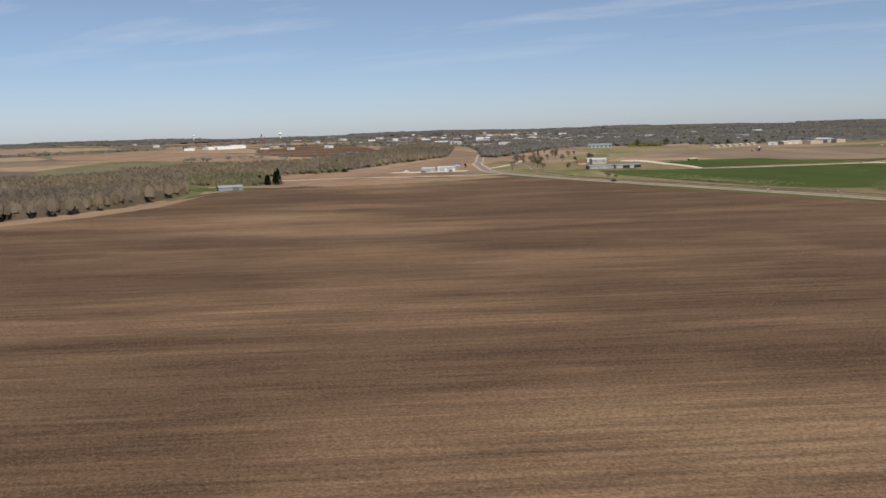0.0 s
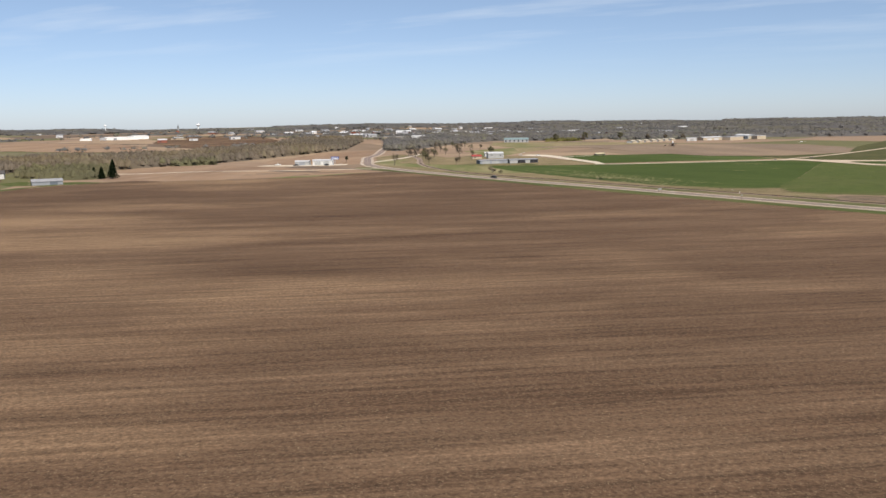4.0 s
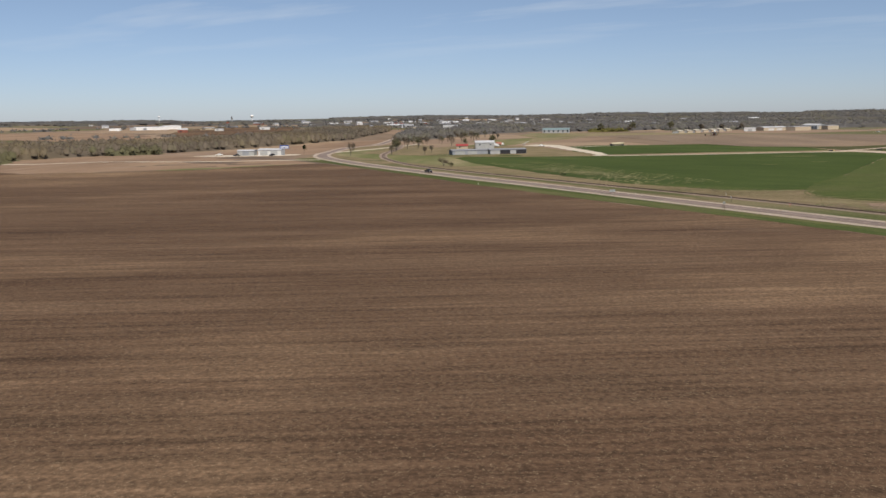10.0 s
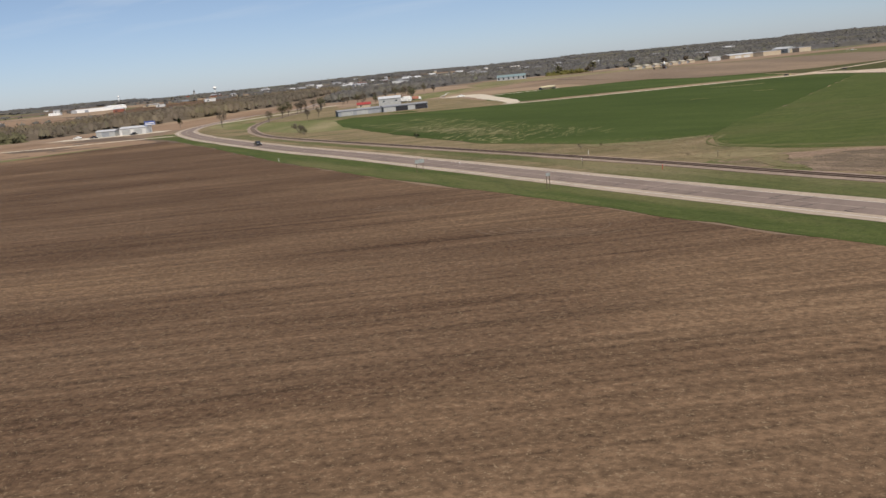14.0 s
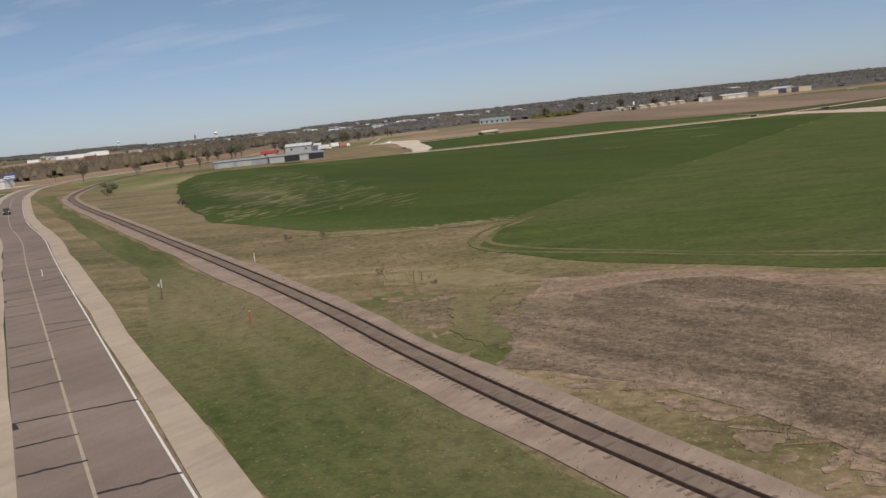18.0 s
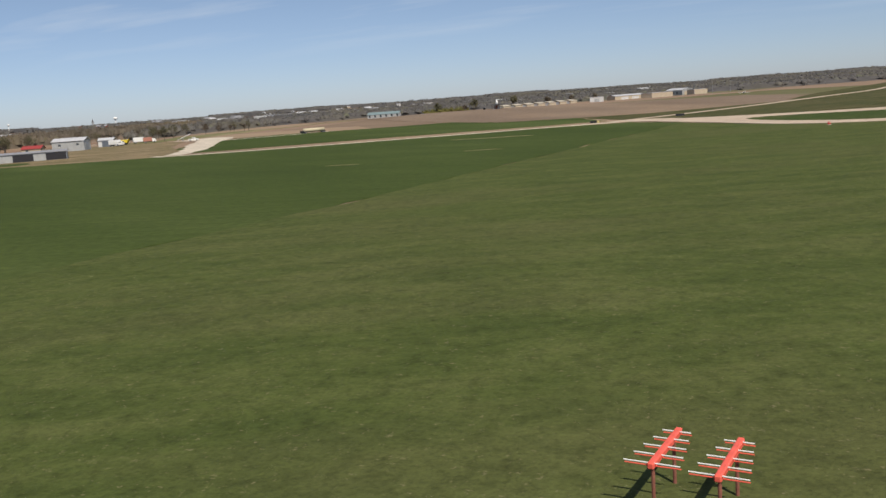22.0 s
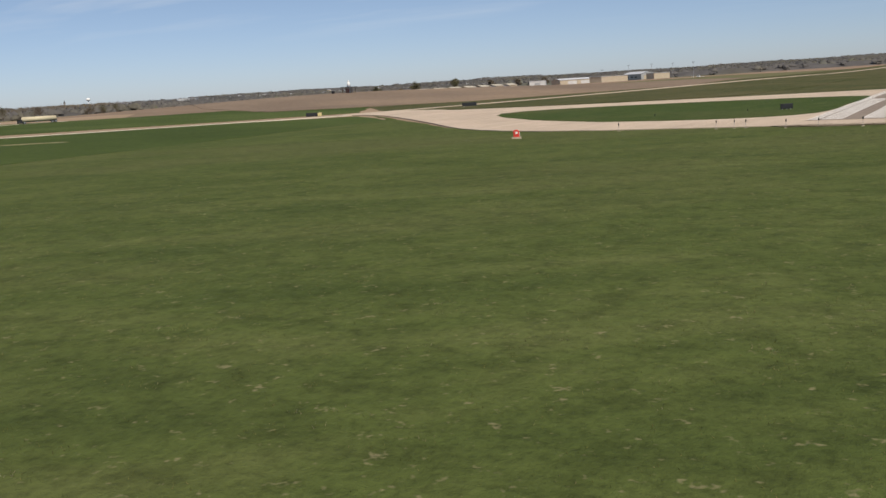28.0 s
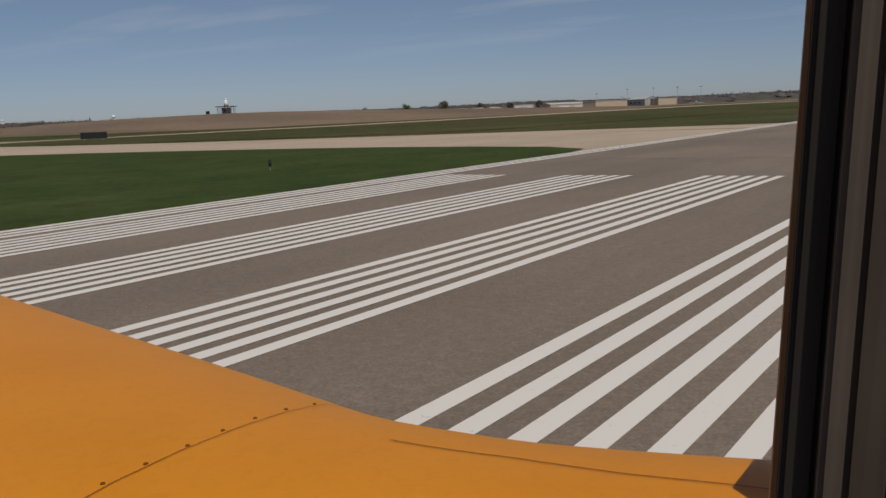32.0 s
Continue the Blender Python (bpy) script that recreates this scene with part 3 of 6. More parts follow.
def crop_corner(rnd):
    p = rnd.random()
    return -226 + 72 * p + rnd.gauss(0, 3), -170 - 42 * p + rnd.gauss(0, 4.5)


def crop_rim(rnd):
    p = rnd.random()
    return -178 + 44 * p + rnd.gauss(0, 2), -219 - 23 * p + rnd.gauss(0, 2.5)


def crop_end(rnd):
    p = rnd.random()
    return -104 + 26 * p + rnd.gauss(0, 1.5), -263 + 14 * p * p + rnd.gauss(0, 1.5)


streaks("thin_crop_streaks", in_crop, 460, (0.7, 5.5), (0.07, 0.28), (96, 7), 0.115, M_STREAK, "pale thin streaks in the green crop along its drill rows", 4)
streaks("thin_crop_streaks", crop_corner, 300, (1.5, 6), (0.35, 1.1), (96, 9), 0.118, M_THIN, "dull thin crop where the field's corner has failed", 7)
streaks("thin_crop_streaks", crop_corner, 90, (1.0, 5), (0.12, 0.45), (96, 9), 0.135, M_STREAK, "pale thin streaks where the crop's corner has failed", 9)
streaks("thin_crop_streaks", crop_rim, 40, (0.8, 3), (0.15, 0.5), (96, 12), 0.118, M_STREAK, "pale thin streaks along the crop's rim", 10)
SCRUB_EDGE = [(-57, -298), (-50, -302), (-46, -303), (-32, -312), (-14, -322), (20, -338)]


def scrub_edge(rnd):
    t = rnd.uniform(0, 5)
    k = min(4, int(t))
    a, c = SCRUB_EDGE[k], SCRUB_EDGE[k + 1]
    return a[0] + (c[0] - a[0]) * (t - k) + rnd.gauss(0, 1.8), a[1] + (c[1] - a[1]) * (t - k) + rnd.gauss(0, 1.8)


def by_swale(rnd):
    p, q = rnd.random(), rnd.gauss(0, 1.6)
    return -62 + 21 * p + q * 0.6, -297.5 - 15 * p + q * 0.9


def above_swale(rnd):
    return rnd.gauss(-59, 4.2), rnd.gauss(-289, 1.7)


streaks("green_patches", by_swale, 150, (0.4, 2.2), (0.25, 0.9), (-35, 30), 0.056, M_SWALE, "ragged green patches in the dry grass by the railway", 21)
streaks("ochre_patches", above_swale, 130, (0.5, 2.6), (0.25, 0.9), (10, 25), 0.058, M_MEADOW, "ochre dry grass patches beside the green swale", 22)
streaks("soil_patches", scrub_edge, 420, (0.3, 1.8), (0.12, 0.7), (10, 40), 0.062, M_EARTH, "small patches of bare soil in the rough grass", 8)
streaks("straw_litter", by_railway, 700, (0.15, 0.7), (0.10, 0.38), (-8, 60), 0.052, M_STRAW, "pale straw litter in the rough grass by the railway", 5)
streaks("straw_litter", crop_end, 420, (0.2, 1.1), (0.10, 0.45), (-4, 40), 0.112, M_STRAW, "pale straw litter along the crop's end", 6)
for cx, cy, ln, wd in ((-137, 0, 11, 1.6), (-148, -3, 6, 1.0), (-112, -60, 5, 0.6), (-130, -95, 4, 0.5)):
    ring = [(cx + ln * math.cos(t) * 0.9, cy + ln * math.cos(t) * 0.3 + wd * math.sin(t)) for t in np.linspace(0, 2 * math.pi, 16)[:-1].tolist()]
    zone("thin_crop_patch", ring, 0.135, M_STRAW, "pale washed-out patch in the green crop", "ground", 2, 0.8, 0)

for cx, cy, n in ((-62, -355, 6), (-97, -339, 5)):
    for i in range(n):
        # curved marks where the tractor turned at the field's end
        r = 2.2 + 1.1 * i
        arc = [(cx - 2 + r * 1.5 * math.cos(t), cy - 7 + r * math.sin(t)) for t in np.linspace(-2.2 - 0.2 * (i % 3), -0.5 + 0.35 * (i % 4), 14).tolist()]
        strip("turning_mark", arc, 0.09, -0.09, 0.075, M_MARK, "pale curved tractor mark in the ploughed soil", "track", soft=1, wobble=0.25)

# ---- road, railway, lanes ----
strip("road", ROAD, 4.1, -3.2, 0.16, M_ROADWAY, "two-lane road of worn pinkish asphalt", "road", soft=2)
strip("road_shoulder", ROAD, 6.5, 4.1, 0.13, M_GRAVEL, "pale gravel road shoulder", "road", soft=2, wobble=0.5)
strip("road_shoulder", ROAD, -3.2, -6.5, 0.13, M_GRAVEL, "pale gravel road shoulder", "road", soft=2, wobble=0.5)
road = bpy.data.objects["road"]
strip("edge_line", ROAD, 4.0, 3.86, 0.166, M_ROAD_LINE, parent=road, soft=2)
strip("edge_line", ROAD, -4.75, -4.9, 0.166, M_ROAD_LINE, parent=road, soft=2)
strip("centre_line", ROAD, 0.12, -0.06, 0.166, M_YELLOW_LINE, parent=road, soft=2)
strip("railway_bed", RAIL, 2.4, -3.1, 0.12, M_BALLAST, "railway ballast bed of pinkish stone", "railway", soft=2, wobble=0.7)
strip("farm_lane", [(-262, -30), (-255, -33), (-225, -14), (-198, 8), (-166, 36), (-133, 68), (-108, 92)], 1.6, -1.6, 0.16, M_LANE, "pale gravel lane between the crops", "lane", wobble=0.4)
zone("gravel_yard", [(-262, -26), (-275, -6), (-312, 34), (-356, 84), (-395, 104), (-398, 138), (-372, 128), (-318, 60), (-272, 6), (-255, -24)], 0.15, M_LANE, "dusty gravel farm yard", "yard", 5, 2.2, 15)
strip("farm_track", [(-338, 66), (-334, 92), (-324, 116), (-312, 140)], 1.4, -1.4, 0.15, M_LANE, "pale dirt track along the crop", "lane", soft=2, wobble=0.6)
zone("farmyard_grass", [(-440, -60), (-400, -75), (-340, -80), (-290, -58), (-258, -36), (-272, -6), (-318, 30), (-360, 78), (-400, 100), (-440, 110), (-462, 40), (-466, -10)], 0.10, M_ROUGH,
     "worn yellowish grass round the farm sheds", "grass", 5, 2.0, 15)
zone("workshop_yard", [(-476, -92), (-490, -108), (-515, -122), (-548, -128), (-552, -112), (-520, -96), (-500, -84), (-484, -78)], 0.13, M_LANE, "pale gravel yard round the workshop", "yard", 4, 1.5, 15)
strip("workshop_drive", [(-408, -140), (-432, -152), (-460, -180), (-478, -206), (-520, -228), (-600, -250), (-700, -262)], 2.2, -2.2, 0.14, M_LANE, "pale gravel drive past the workshop", "lane", soft=2, wobble=0.5)
strip("side_road", [(-474, -70), (-490, 10), (-520, 95), (-560, 180)], 3.0, -3.0, 0.12, M_LANE, "gravel side road by the railway", "lane", soft=2, wobble=0.5)

# ---- runway and taxiways ----
apron = soft_loop([(14, -8), (-8, -8), (-20, -7), (-38, -6), (-49, -1), (-58, 7), (-72, 24), (-92, 47), (-112, 68), (-134, 80), (-126, 92), (-112, 90), (-96, 76), (-80, 72), (-60, 76), (-30, 80), (14, 78)], 1)
zone("taxiway_apron", apron, 0.176, M_CONCRETE, "broad pale concrete taxiway apron", "taxiway", 3, 0.15, 30)
zone("taxiway_island", soft_loop([(-15.5, 18), (-16.5, 11), (-22, 6.8), (-31, 6.3), (-42, 10), (-58, 24), (-72, 44), (-70, 56), (-56, 61), (-40, 63), (-26, 63), (-16.5, 60), (-14.9, 54), (-15.3, 36)], 1), 0.19, M_LAWN,
     "dark green grass island beside the runway", "grass", 2, 0.25, 0)
strip("taxiway", [(-128, 84), (-119, 112), (-108, 150), (-92, 210), (-75, 290), (-60, 420), (-60, 900)], 2.2, -2.2, 0.18, M_CONCRETE, "narrow pale concrete taxiway", "taxiway", soft=2)
strip("taxiway", [(-100, 76), (-80, 74), (-56, 76), (-30, 82), (0, 90)], 3.5, -3.5, 0.172, M_CONCRETE, "pale concrete taxiway joining the runway", "taxiway", soft=2)
zone("taxiway_island", soft_loop([(-122, 97), (-104, 82), (-88, 79), (-62, 84), (-36, 96), (-36, 260), (-62, 330), (-76, 250), (-92, 180), (-108, 128)], 1), 0.165, M_INFIELD,
     "strip of dry airfield grass between taxiways", "grass", 3, 0.4, 30)
zone("crumbled_edge", [(-17, -7.2), (-15, -6.8), (-13, -7.3), (-10, -7.9), (-8, -8.0), (-6, -7.6), (-3, -7.6), (3, -7.7), (3, -8.8), (-4, -8.6), (-8, -8.8), (-11, -9.0), (-13, -9.1), (-16, -8.3)], 0.18, M_CRUMBLE,
     "crumbled brown soil along the edge of the paving", "ground", 0.4, 0.6, 0)
runway = zone("runway", [(-15.24, -1.0), (15.24, -1.0), (15.24, 1150), (-15.24, 1150)], 0.185, M_RUNWAY, "weathered asphalt runway with striped threshold markings", "runway", 20, 0, 60)


def stripe(name, x0, x1, y0, y1, material, parent, z=0.0):
    bm = bmesh.new()
    vs = [bm.verts.new(p) for p in ((x0, y0, z), (x1, y0, z), (x1, y1, z), (x0, y1, z))]
    bm.faces.new(vs)
    r = bmesh.ops.extrude_face_region(bm, geom=bm.faces[:])
    bmesh.ops.translate(bm, vec=(0, 0, 0.004), verts=[v for v in r["geom"] if isinstance(v, bmesh.types.BMVert)])
    return part(name, bm, material, parent)


LINE_W = 1.753 / 11
for side in (-1, 1):
    for near, gap in ((1.62, 0.347), (5.25, 0.319), (8.75, 0.319), (12.25, 0.319)):
        for j in range(6):
            a = near + j * gap
            x0, x1 = sorted((side * a, side * (a + LINE_W)))
            stripe("threshold_stripe", x0, x1, 0, 45.72, M_WHITE_LINE, runway)
    for j in range(3):
        a = 14.33 + j * 0.36
        x0, x1 = sorted((side * a, side * (a + 0.19)))
        stripe("edge_stripe", x0, x1, 0, 1150, M_WHITE_LINE, runway)

# ---- building materials ----
def siding(name, c, rib=0.3, metal=0.0, rough=0.55):
    """Ribbed metal sheet, with vertical ribs and dirt."""
    k = Nodes(name, rough, metal, 0.4)
    v = k.coords()
    a = k.noise(v, 0.5, 5)
    b = k.noise(k.coords(0, (1, 1, 0.15)), 2.2, 4)
    w = k.t.nodes.new("ShaderNodeTexWave")
    w.inputs["Scale"].default_value = 1 / rib / 3.2
    k.link(k.coords(45), w.inputs["Vector"])
    col = k.ramp(a, [(0.3, tuple(x * 0.86 for x in c)), (0.7, tuple(min(1, x * 1.06) for x in c))])
    col = k.mix(col, k.ramp(b, [(0.35, grey(0.78)), (0.6, grey(1.0))]), 0.45, "MULTIPLY")
    k.colour(k.mix(col, k.ramp(w.outputs["Fac"], [(0.1, grey(0.8)), (0.4, grey(1.0))]), 0.5, "MULTIPLY"))
    k.bump(w.outputs["Fac"], 0.3, 0.03)
    return k.m


M_GREY_WALL = siding("grey_metal_siding", (0.28, 0.30, 0.33))
# darker copy of the grey siding, with shade put into its colour
M_SHADED_WALL = siding("dark_shaded_siding", (0.13, 0.15, 0.18))
M_WHITE_WALL = siding("white_metal_siding", (0.62, 0.62, 0.61))
M_LIGHT_WALL = siding("light_grey_siding", (0.38, 0.39, 0.39))
M_TAN_WALL = siding("tan_metal_siding", (0.50, 0.42, 0.31))
M_PLANT = siding("bright_white_cladding", (0.86, 0.86, 0.85))
M_ROOF_WHITE = siding("white_metal_roof", (0.54, 0.55, 0.57))
M_ROOF_CREAM = siding("cream_metal_roof", (0.50, 0.45, 0.36))
M_ROOF_GREY = siding("grey_metal_roof", (0.29, 0.295, 0.315))
M_ROOF_RED = siding("red_metal_roof", (0.34, 0.055, 0.05))
M_ROOF_GREEN = siding("pale_green_metal_roof", (0.20, 0.27, 0.28))
M_ROOF_DARK = plain("dark_shingle_roof", (0.075, 0.07, 0.07), 0.9)
# for flat panels on the wall: the open bays' inner shade as colour
M_BAY_DARK = plain("painted_bay_dark", (0.03, 0.03, 0.035), 0.9)
M_GLASS_DARK = plain("dark_window_glass", (0.03, 0.04, 0.05), 0.15, spec=0.6)
M_WOOD = plain("weathered_wood", (0.17, 0.13, 0.09), 0.9, wear=0.4)
M_RED_BRICK = plain("red_brick", (0.26, 0.10, 0.07), 0.9, wear=0.3)
M_WHITE = plain("white_paint", (0.76, 0.76, 0.74), 0.5, wear=0.08)
M_YELLOW = plain("yellow_machine_paint", (0.72, 0.55, 0.05), 0.45)
M_BLUE = plain("blue_sign_paint", (0.05, 0.09, 0.28), 0.5)
M_RED = plain("bright_red_paint", (0.62, 0.05, 0.035), 0.5)
M_CORAL = plain("coral_red_paint", (0.80, 0.13, 0.09), 0.5)
M_BLACK = plain("matt_black_paint", (0.02, 0.022, 0.025), 0.6)
M_RUBBER = plain("black_rubber", (0.025, 0.025, 0.025), 0.9)
M_STEEL = plain("galvanised_steel", (0.42, 0.43, 0.44), 0.45, 0.6)
M_RUST = plain("rusty_rail_steel", (0.085, 0.055, 0.042), 0.7, 0.3, wear=0.4)
M_TIE = plain("creosoted_timber", (0.165, 0.127, 0.102), 0.95, wear=0.4)
M_CONC_PAD = plain("concrete_pad", (0.45, 0.38, 0.28), 0.9, wear=0.25)
M_DARK_CAR = plain("dark_car_paint", (0.035, 0.035, 0.04), 0.25, spec=0.5)


def wall_box(w, d, h):
    """Four walls of 0.2 m, with no floor or roof."""
    t = 0.2
    return boxes((0, -d / 2 + t / 2, h / 2, w, t, h), (0, d / 2 - t / 2, h / 2, w, t, h), (-w / 2 + t / 2, 0, h / 2, t, d - 2 * t, h), (w / 2 - t / 2, 0, h / 2, t, d - 2 * t, h))


def gable_roof(w, d, h, rise, over=0.4, thick=0.15, shed=False):
    """A pitched roof with its ridge along x; the gables under it are filled."""
    bm = bmesh.new()
    prof = [(-d / 2 - over, h), (0 if not shed else d / 2 + over, h + rise), (d / 2 + over, h + (rise if shed else 0))]
    if shed:
        prof = prof[:1] + prof[2:]
    up = [(y, z + thick) for y, z in prof]
    ring = prof + up[::-1]
    ends = []
    for x in (-w / 2 - over, w / 2 + over):
        ends.append([bm.verts.new((x, y, z)) for y, z in ring])
    n = len(ring)
    for i in range(n):
        bm.faces.new((ends[0][i], ends[0][(i + 1) % n], ends[1][(i + 1) % n], ends[1][i]))
    bm.faces.new(ends[0][::-1])
    bm.faces.new(ends[1])
    bmesh.ops.recalc_face_normals(bm, faces=bm.faces[:])
    return bm


def gable_fill(w, d, h, rise, side):
    bm = bmesh.new()
    for x in (side * (w / 2 - 0.1),):
        a = [bm.verts.new((x - 0.1, *p)) for p in ((-d / 2, h), (d / 2, h), (0, h + rise))]
        b = [bm.verts.new((x + 0.1, *p)) for p in ((-d / 2, h), (d / 2, h), (0, h + rise))]
        bm.faces.new(a)
        bm.faces.new(b[::-1])
        for i in range(3):
            bm.faces.new((a[i], b[i], b[(i + 1) % 3], a[(i + 1) % 3]))
    bmesh.ops.recalc_face_normals(bm, faces=bm.faces[:])
    return bm


def building(name, x, y, yaw, w, d, h, rise, wall, roof, label, category="building", group="", openings=(), z=None, trim=True):
    """openings: (side, along, bottom, width, height, material, part name); side: 's', 'n', 'e', 'w' in its own axes."""
    o = thing(name, pose(x, y, height(x, y) if z is None else z, 0, 0, yaw), label, category, group)
    part("wall", wall_box(w, d, h), wall, o)
    if rise > 0:
        for side in (-1, 1):
            part("gable", gable_fill(w, d, h, rise, side), wall, o)
        part("roof", gable_roof(w, d, h, rise), roof, o)
    else:
        part("roof", boxes((0, 0, h + 0.15, w + 0.6, d + 0.6, 0.3)), roof, o)
    for side, along, bottom, ow, oh, om, pname in openings:
        zc = bottom + oh / 2
        if side in "sn":
            sy = (-1 if side == "s" else 1) * (d / 2 + 0.02)
            p = part(pname, boxes((along, sy, zc, ow, 0.08, oh)), om, o)
            if trim and pname == "window":
                part("sill", boxes((along, sy, bottom - 0.06, ow + 0.3, 0.14, 0.12)), M_WHITE, p)
        else:
            sx = (-1 if side == "w" else 1) * (w / 2 + 0.02)
            p = part(pname, boxes((sx, along, zc, 0.08, ow, oh)), om, o)
            if trim and pname == "window":
                part("sill", boxes((sx, along, bottom - 0.06, 0.14, ow + 0.3, 0.12)), M_WHITE, p)
    return o


# ---- the farm hangars ----
building("long_shed", -347.6, -50, 50, 29, 9, 2.9, 0.7, M_GREY_WALL, M_ROOF_GREY, "long low shed of grey-blue metal siding with sliding doors", "shed", "farm sheds",
         [("s", -9, 0.1, 7, 2.5, M_LIGHT_WALL, "sliding_door"), ("s", 0, 0.1, 7, 2.5, M_LIGHT_WALL, "sliding_door"), ("s", 9, 0.1, 7, 2.5, M_GREY_WALL, "sliding_door"), ("w", 0, 0.1, 5, 2.7, M_SHADED_WALL, "sliding_door")])
building("open_hangar", -328.7, -32.7, 50, 27, 10, 3.1, 0.6, M_GREY_WALL, M_ROOF_GREY, "low open-fronted aircraft shed of grey metal siding", "hangar", "farm sheds",
         [("s", -9.8, 0.1, 7.2, 2.6, M_LIGHT_WALL, "sliding_door"), ("s", -2.4, 0.1, 7.4, 2.6, M_BAY_DARK, "dark_bay_panel"), ("s", 3.6, 0.1, 4.4, 2.6, M_LIGHT_WALL, "sliding_door"), ("s", 9.6, 0.1, 7.4, 2.6, M_BAY_DARK, "dark_bay_panel"),
          ("w", 0, 0.1, 6, 2.8, M_SHADED_WALL, "sliding_door")])
building("white_barn", -386.4, 30.6, 36, 15, 11, 4.8, 1.5, M_LIGHT_WALL, M_ROOF_WHITE, "tall pale barn with a white metal roof", "barn", "",
         [("s", -4, 2.6, 1.1, 1.0, M_GLASS_DARK, "window"), ("s", 4.5, 2.6, 1.1, 1.0, M_GLASS_DARK, "window"), ("e", 0, 0.1, 5, 4.0, M_GREY_WALL, "sliding_door")])
building("red_roof_house", -401, 20, 36, 9, 7, 2.4, 1.4, M_TAN_WALL, M_ROOF_RED, "small building with a bright red metal roof", "building", "",
         [("s", -2, 1.0, 1.2, 1.0, M_GLASS_DARK, "window")])
building("small_white_barn", -417, 77, 36, 8, 7, 3.6, 1.2, M_WHITE_WALL, M_ROOF_WHITE, "small white shed with a white roof", "shed", "", [("s", 0, 0.1, 4, 3.0, M_SHADED_WALL, "door")])

# ---- the workshop by the road ----
building("workshop", -499, -95, 27, 18, 9, 4.2, 1.0, M_WHITE_WALL, M_ROOF_WHITE, "white roadside workshop with wide pale doors", "workshop", "",
         [("s", -4.5, 0.1, 5.5, 3.3, M_LIGHT_WALL, "roller_door"), ("s", 3.5, 0.1, 5.5, 3.3, M_LIGHT_WALL, "roller_door")])
building("workshop_annex", -516, -103.5, 27, 13, 8, 3.6, 0.9, M_LIGHT_WALL, M_ROOF_WHITE, "pale metal annex of the workshop", "workshop", "",
         [("s", 0, 0.1, 5.0, 3.0, M_GREY_WALL, "roller_door")])

# ---- the airport's hangars ----
building("main_hangar", -309, 821, -40, 34, 15, 5.7, 2.4, M_LIGHT_WALL, M_ROOF_WHITE, "large pale hangar with a white roof and dark windows", "hangar", "",
         [("s", -9, 2.0, 4, 1.3, M_GLASS_DARK, "window"), ("s", -1, 2.0, 4, 1.3, M_GLASS_DARK, "window"), ("s", 7, 2.0, 4, 1.3, M_GLASS_DARK, "window"), ("e", 0, 0.1, 9, 4.2, M_TAN_WALL, "hangar_door")])
building("hangar_annex", -283, 803, -40, 14, 18, 5.6, 0, M_TAN_WALL, M_ROOF_WHITE, "flat-roofed hangar of tan metal siding", "hangar", "", [("e", 0, 0.1, 10, 4.2, M_TAN_WALL, "hangar_door")])
for i in range(7):
    f = i / 6
    building("t_hangar", -434 + 28 * f, 600 + 115 * f, 76, 12, 12, 3.0, 1.5, M_TAN_WALL, M_ROOF_CREAM, "tan small-aircraft hangar with a cream gabled roof", "hangar", "row of small hangars",
             [("w", 0, 0.1, 9, 2.7, M_WHITE_WALL, "hangar_door"), ("e", 0, 0.1, 9, 2.7, M_WHITE_WALL, "hangar_door")])
building("white_shed", -368, 702, 20, 15, 12, 5.2, 0, M_WHITE_WALL, M_ROOF_WHITE, "plain white flat-roofed metal shed", "shed", "", [("s", 0, 0.1, 5, 3.4, M_LIGHT_WALL, "door")])
building("low_hangar", -350, 748, 62, 46, 14, 4.3, 1.5, M_TAN_WALL, M_ROOF_WHITE, "long low tan hangar with a white roof", "hangar", "low hangars", [("s", -8, 0.1, 11, 3.1, M_WHITE_WALL, "hangar_door"), ("s", 8, 0.1, 11, 3.1, M_WHITE_WALL, "hangar_door")])
building("low_hangar", -312, 742, 70, 38, 15, 5.4, 0, M_TAN_WALL, M_ROOF_WHITE, "long tan flat-roofed hangar", "hangar", "low hangars", [("s", 0, 0.1, 13, 3.8, M_TAN_WALL, "hangar_door")])

# ---- trees and woods ----
def foliage(name, stops):
    """Twigs and leaves: each small piece has its own shade."""
    k = Nodes(name, 0.9, 0, 0.1)
    g = k.add("NewGeometry")
    c = k.ramp(g.outputs["Random Per Island"], stops)
    c = k.mix(c, k.ramp(k.noise(k.coords(), 0.035, 4, 0.6), [(0.3, grey(0.70)), (0.7, grey(1.22))]), 0.8, "MULTIPLY")
    c = k.mix(c, k.ramp(k.noise(k.coords(), 0.006, 3, 0.5), [(0.36, (0.80, 0.84, 0.86)), (0.5, grey(1.0)), (0.66, (1.10, 1.08, 0.86))]), 0.9, "MULTIPLY")
    k.colour(c)
    # thin twigs and leaves let half of the light through
    t = k.add("BsdfTranslucent")
    k.link(c, t.inputs["Color"])
    m = k.add("MixShader", Fac=0.5)
    k.link(k.b.outputs[0], m.inputs[1])
    k.link(t.outputs[0], m.inputs[2])
    k.link(m.outputs[0], k.t.nodes["Material Output"].inputs[0])
    return k.m


